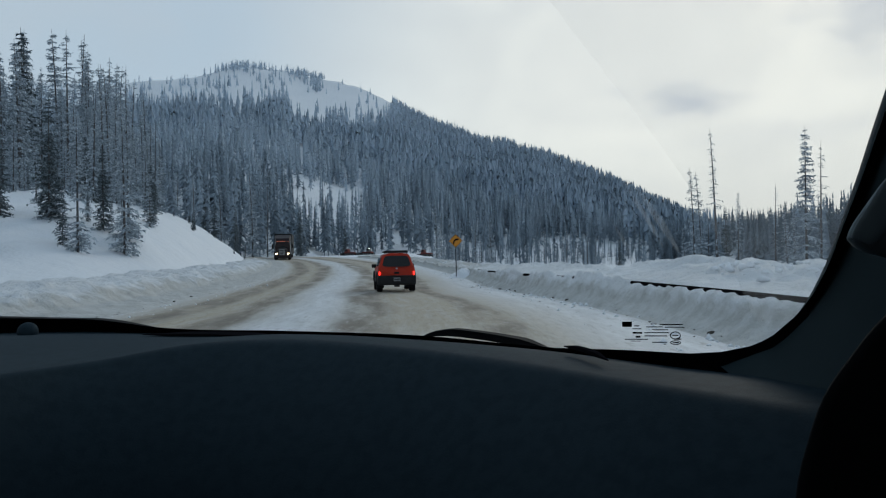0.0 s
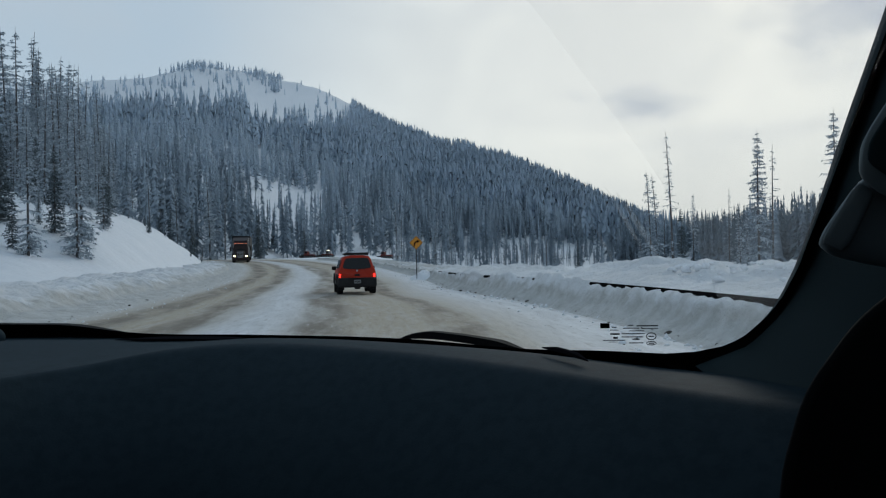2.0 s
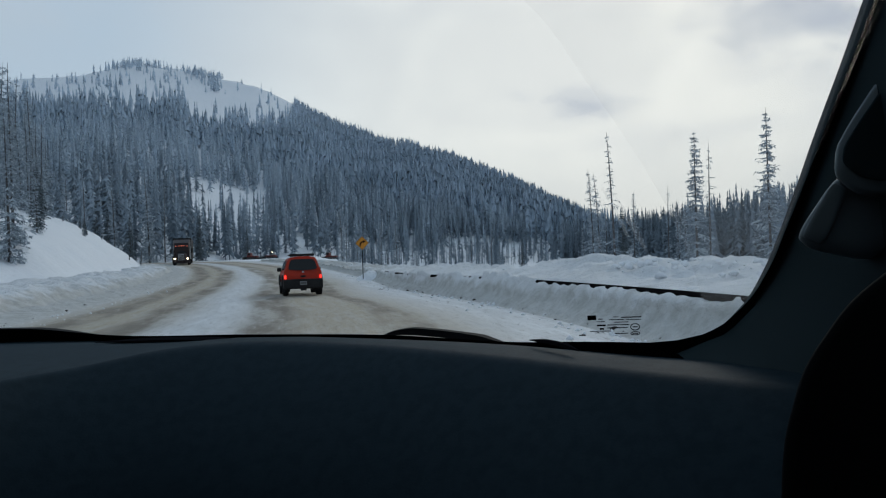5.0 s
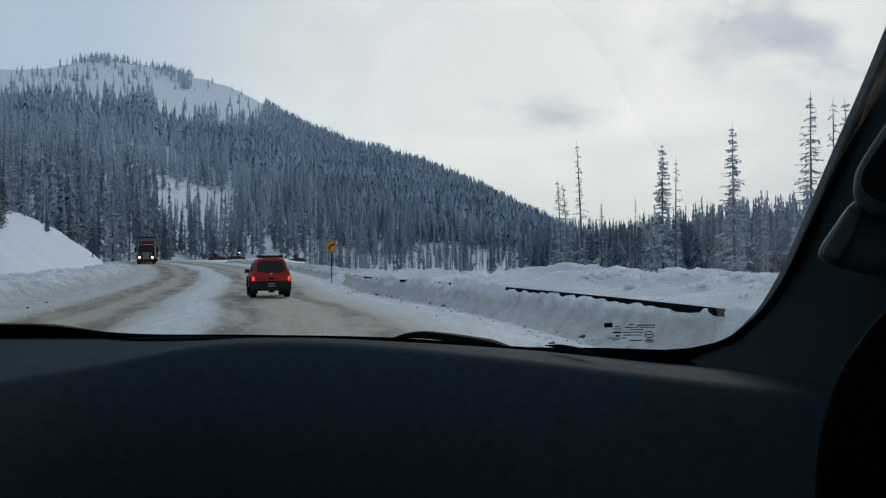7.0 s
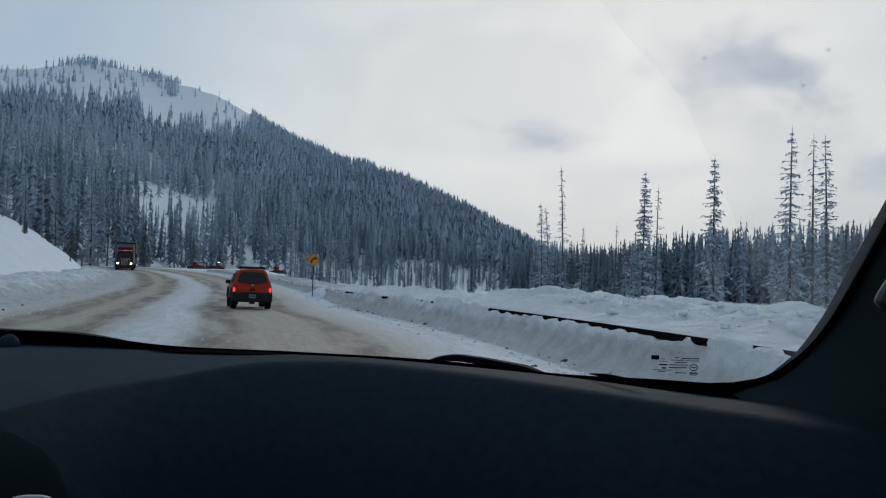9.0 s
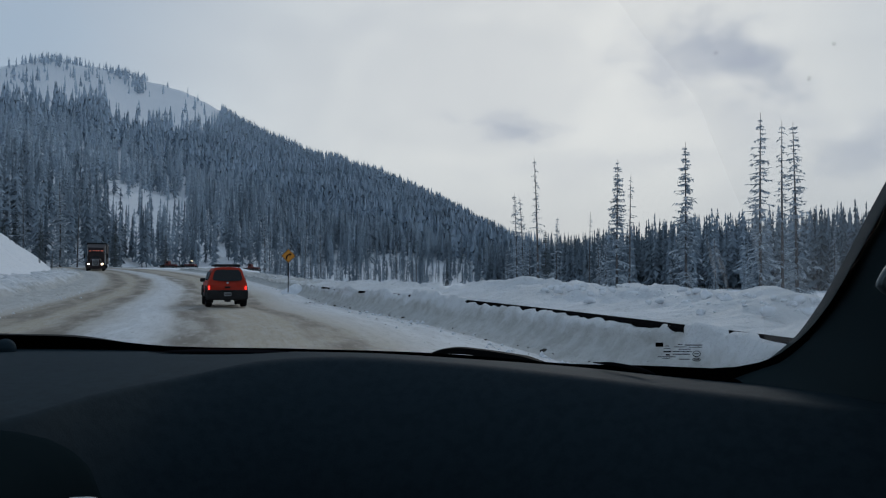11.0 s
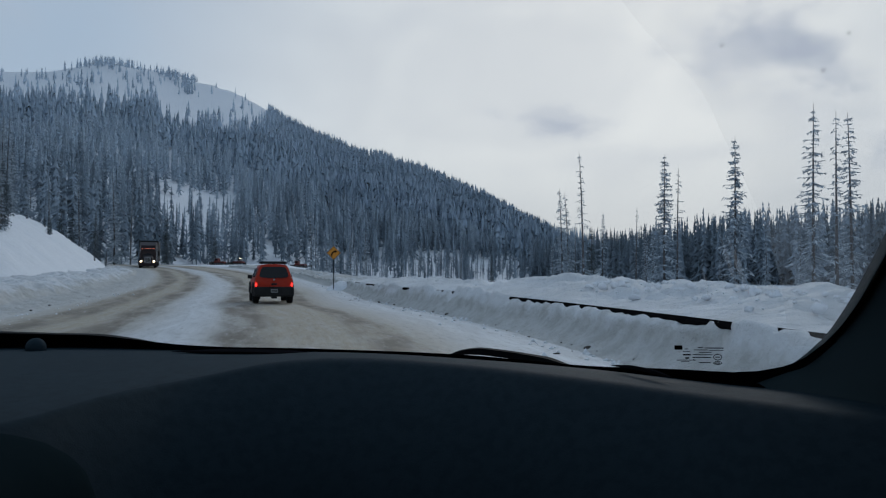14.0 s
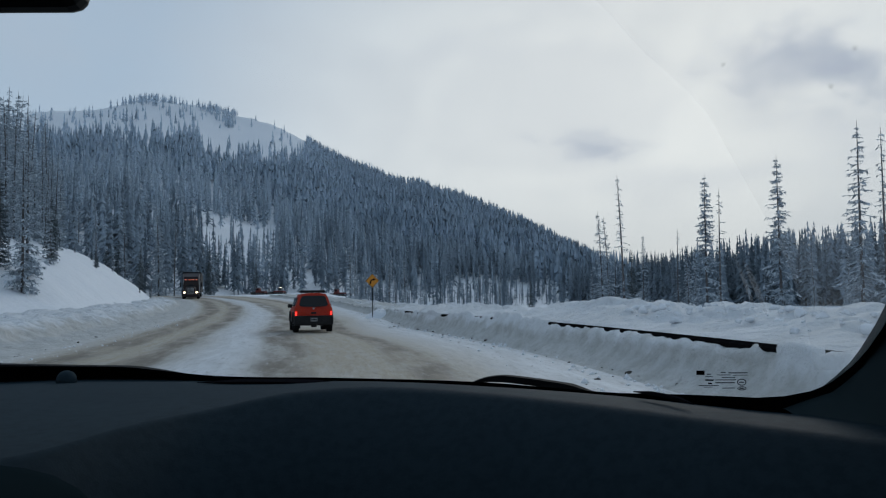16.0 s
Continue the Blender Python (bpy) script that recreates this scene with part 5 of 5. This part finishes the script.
def on_screen(u, v):
    d = 0.985 * (1 - 0.58 * (v + 0.13) / (0.53 + 0.58 * v))
    return Vector(at_eye(u * d, d, v * d))


FILM = film_material("road_film", 0.045, 0.10, 9)
SMEAR = film_material("wiper_smear", 0.02, 0.16, 60)
edge_v = EDGE[:, 2] / EDGE[:, 1]
arc = spline([(0.10, 0.475), (0.160, 0.415), (0.206, 0.363), (0.241, 0.316), (0.278, 0.277), (0.314, 0.232), (0.336, 0.181), (0.362, 0.122), (0.380, 0.078), (0.398, 0.020), (0.409, -0.046), (0.412, -0.090)], 28)
film_rows = []
for u, v in arc:
    far = Vector(at_eye(*(np.interp(v, edge_v, EDGE[:, k]) for k in range(3))))
    film_rows.append([on_screen(u, v).lerp(far, f) for f in (0, 0.33, 0.66, 0.985)])
dirt_film = part("road_film", grid_mesh(film_rows), FILM, screen, "thin grey road film outside the wiped arc", smooth=True)
dirt_film.visible_shadow = False
for u0, v0, u1, v1, wide in ((0.330, 0.052, 0.348, -0.015, 0.0028), (0.340, 0.046, 0.362, -0.022, 0.0040), (0.306, 0.012, 0.315, -0.030, 0.0020)):
    strip = []
    for f in np.linspace(0, 1, 9):
        u, v, w = u0 + (u1 - u0) * (f + 0.25 * f * (1 - f)), v0 + (v1 - v0) * f, wide * math.sin(math.pi * (0.08 + 0.84 * f))
        strip.append([on_screen(u - w, v), on_screen(u + w, v)])
    streak_mark = part("smear", grid_mesh(strip), SMEAR, screen, "pale smear left by the wiper")
    streak_mark.visible_shadow = False

# wipers lying at the foot of the glass
part("wiper", ribbon([(-0.037, 1.31, -0.144), (-0.012, 1.31, -0.137), (0.015, 1.31, -0.136), (0.06, 1.30, -0.139), (0.12, 1.28, -0.146), (0.18, 1.24, -0.153)], 0.02, 0.011), RUBBER, cabin,
     "black wiper arm resting on the cowl", smooth=False)
part("wiper", ribbon([(-1.25, 1.52, -0.122), (-0.86, 1.52, -0.132), (-0.70, 1.50, -0.134), (-0.56, 1.47, -0.144)], 0.03, 0.010), RUBBER, cabin, "black wiper arm resting on the cowl")
knob = bmesh.new()
bmesh.ops.create_uvsphere(knob, u_segments=16, v_segments=10, radius=0.018)
knob.transform(Matrix.Translation(at_eye(-0.782, 1.375, -0.137)))
part("sun_sensor", knob, DASH, cabin, "small round sensor dome", smooth=True)

# pillar trim with its grab handle
INNER = spline([(0.395, 0.950, -0.147), (0.428, 0.915, -0.105), (0.450, 0.888, -0.062), (0.462, 0.858, -0.015), (0.469, 0.820, 0.035), (0.473, 0.785, 0.080),
                (0.480, 0.725, 0.150), (0.487, 0.685, 0.205), (0.497, 0.600, 0.285), (0.507, 0.480, 0.360), (0.515, 0.380, 0.410)], 44)
E44 = EDGE[np.linspace(0, 59, 44).astype(int)]
INNER = E44 + 0.45 * (INNER - E44)
OUTER = spline([(0.60, 0.62, -0.30), (0.61, 0.56, -0.18), (0.61, 0.48, -0.05), (0.61, 0.38, 0.10), (0.61, 0.26, 0.25), (0.61, 0.10, 0.41)], 44)
side_rows = []
for p, q in zip(E44, INNER):
    side_rows.append([at_eye(*p), at_eye(*((p + q) / 2 + np.array((0, 0.01, 0)))), at_eye(q[0] + 0.01, q[1] + 0.012, q[2]), at_eye(q[0] + 0.03, q[1] + 0.07, q[2]), at_eye(q[0] + 0.12, q[1] + 0.06, q[2])])
part("side_band", grid_mesh(side_rows), INK, screen, "black printed side edge")
pillar_rows = []
for p, q in zip(INNER, OUTER):
    p, q = Vector(p), Vector(q)
    row = [at_eye(*(p + Vector((-0.004, 0.04, -0.004)))), at_eye(*p)]
    for f in np.linspace(0.03, 1.0, 26):
        row.append(at_eye(*(p.lerp(q, f) + Vector((-0.018, -0.03, 0)) * math.sin(math.pi * min(1, f * 1.2)) * 0.8)))
    pillar_rows.append(row)
pillar = part("pillar_trim", grid_mesh(pillar_rows), TRIM, cabin, "dark plastic windscreen pillar trim", smooth=True)


def handle_at(u, v, d):
    return at_eye(u * d, d, v * d)


def rounded(corners, k=0.35, n=5):
    """A closed outline with its corners cut round."""
    c = [Vector(p) for p in corners]
    line = []
    for i, p in enumerate(c):
        a, b = p.lerp(c[i - 1], k), p.lerp(c[(i + 1) % len(c)], k)
        for j in range(n):
            t = j / (n - 1)
            line.append(a * (1 - t) ** 2 + p * 2 * t * (1 - t) + b * t ** 2)
    return line


def pad(corners, depth, rise, k=0.35, tilt=0.0):
    """A soft-edged plate: corners as slopes from the eye, at that depth, standing rise towards it."""
    line = rounded([(u, v, 0) for u, v in corners], k)
    mid = sum(line, Vector()) / len(line)
    rings = []
    for inset, d in ((0, 0), (0, rise * 0.6), (0.03, rise * 0.88), (0.09, rise), (0.45, rise * 1.02)):
        rings.append([handle_at(q.x, q.y, depth - d + tilt * (q.y - mid.y)) for q in (p.lerp(mid, inset) for p in line)])
    return hull(rings)


base = part("grab_handle_foot", pad([(0.5515, -0.013), (0.566, -0.028), (0.625, -0.043), (0.668, -0.022), (0.70, 0.030), (0.690, 0.07), (0.600, 0.056)], 0.762, 0.020, 0.3), HANDLE, pillar,
            "raised foot of the grab handle", smooth=True)
part("screw_cover", pad([(0.559, -0.014), (0.579, -0.024), (0.588, -0.016), (0.612, 0.034), (0.596, 0.046)], 0.744, 0.005, 0.22), HANDLE, base, smooth=True)
grip = part("grip", pad([(0.603, 0.088), (0.599, 0.050), (0.622, 0.029), (0.663, 0.022), (0.700, 0.055), (0.80, 0.27), (0.725, 0.26)], 0.742, 0.016, 0.3), HANDLE, base,
            "moulded grip of the grab handle", smooth=True)
# no hollow: a thin darker pad gives the finger recess its shade
part("recess_shade_pad", pad([(0.614, 0.088), (0.610, 0.064), (0.630, 0.047), (0.656, 0.041), (0.686, 0.066), (0.775, 0.26), (0.735, 0.25)], 0.7262, 0.003, 0.3), TRIM, grip, "dark pad standing in for the shaded finger recess")
# black pad put where the dash end and pillar foot fall into shade
part("door_shade_pad", pad([(0.95, 0.06), (0.735, -0.030), (0.655, -0.090), (0.605, -0.160), (0.580, -0.245), (0.572, -0.45), (1.1, -0.45), (1.1, 0.06)], 0.60, 0.02, 0.3), MATT, cabin, "black pad standing in for shade beside the door", smooth=True)
part("gauge_trim", pad([(-0.550, -0.314), (-0.522, -0.297), (-0.485, -0.295), (-0.458, -0.309), (-0.450, -0.355), (-0.565, -0.355)], 0.50, 0.012, 0.3, 0.5), PALE, cabin, "pale plastic instrument trim")

# rear-view mirror, and the unseen shell that closes the cabin and limits its light
mir = part("rear_view_mirror", rbox(0.24, 0.04, 0.075, at_eye(-0.400, 0.55, 0.2665), 0.015, 3, (0, -2, 12)), BLACK, cabin, "black rear-view mirror housing")
part("mirror_mount", tube(at_eye(-0.27, 0.57, 0.255), at_eye(-0.25, 0.62, 0.33), 0.018), BLACK, mir)
part("headliner", rbox(1.9, 2.1, 0.05, (-0.4, -0.60, EYE + 0.44), 0.02), LINING, cabin, "dark fabric roof lining")
# rear wall closed up to the roof, out of view, to darken the dash
part("unseen_rear_blocker", rbox(1.9, 0.06, 1.62, (-0.4, -1.63, EYE - 0.40), 0.02), LINING, cabin)
for x in (-1.30, 0.55):
    part("rear_pillar", rbox(0.12, 0.25, 0.62, (x, -1.55, EYE + 0.12), 0.03), LINING, cabin)
part("cabin_floor", rbox(1.9, 2.6, 0.06, (-0.4, -0.36, EYE - 1.1), 0.02), LINING, cabin)
# added door walls, out of view; the rearward pair cover the windows to block light
part("unseen_door_wall", rbox(0.06, 1.75, 1.5, (0.66, -0.72, EYE - 0.34), 0.02), LINING, cabin, "unseen dark door wall that limits cabin light")
part("unseen_door_wall", rbox(0.05, 0.95, 1.0, (0.70, 0.63, EYE - 0.60), 0.02), LINING, cabin, "unseen dark door wall that limits cabin light")
part("unseen_door_wall", rbox(0.06, 1.75, 1.56, (-1.37, -0.72, EYE - 0.38), 0.02), LINING, cabin, "unseen dark door wall that limits cabin light")
part("unseen_door_wall", rbox(0.06, 1.05, 1.14, (-1.37, 0.68, EYE - 0.59), 0.02), LINING, cabin, "unseen dark door wall that limits cabin light")
for y in (0.85,):
    part("door_pillar", rbox(0.06, 0.12, 0.62, (-1.37, y, EYE + 0.12), 0.02), LINING, cabin)
part("bulkhead", rbox(2.0, 0.05, 0.80, (-0.4, 1.0, EYE - 0.72), 0.02), LINING, cabin)
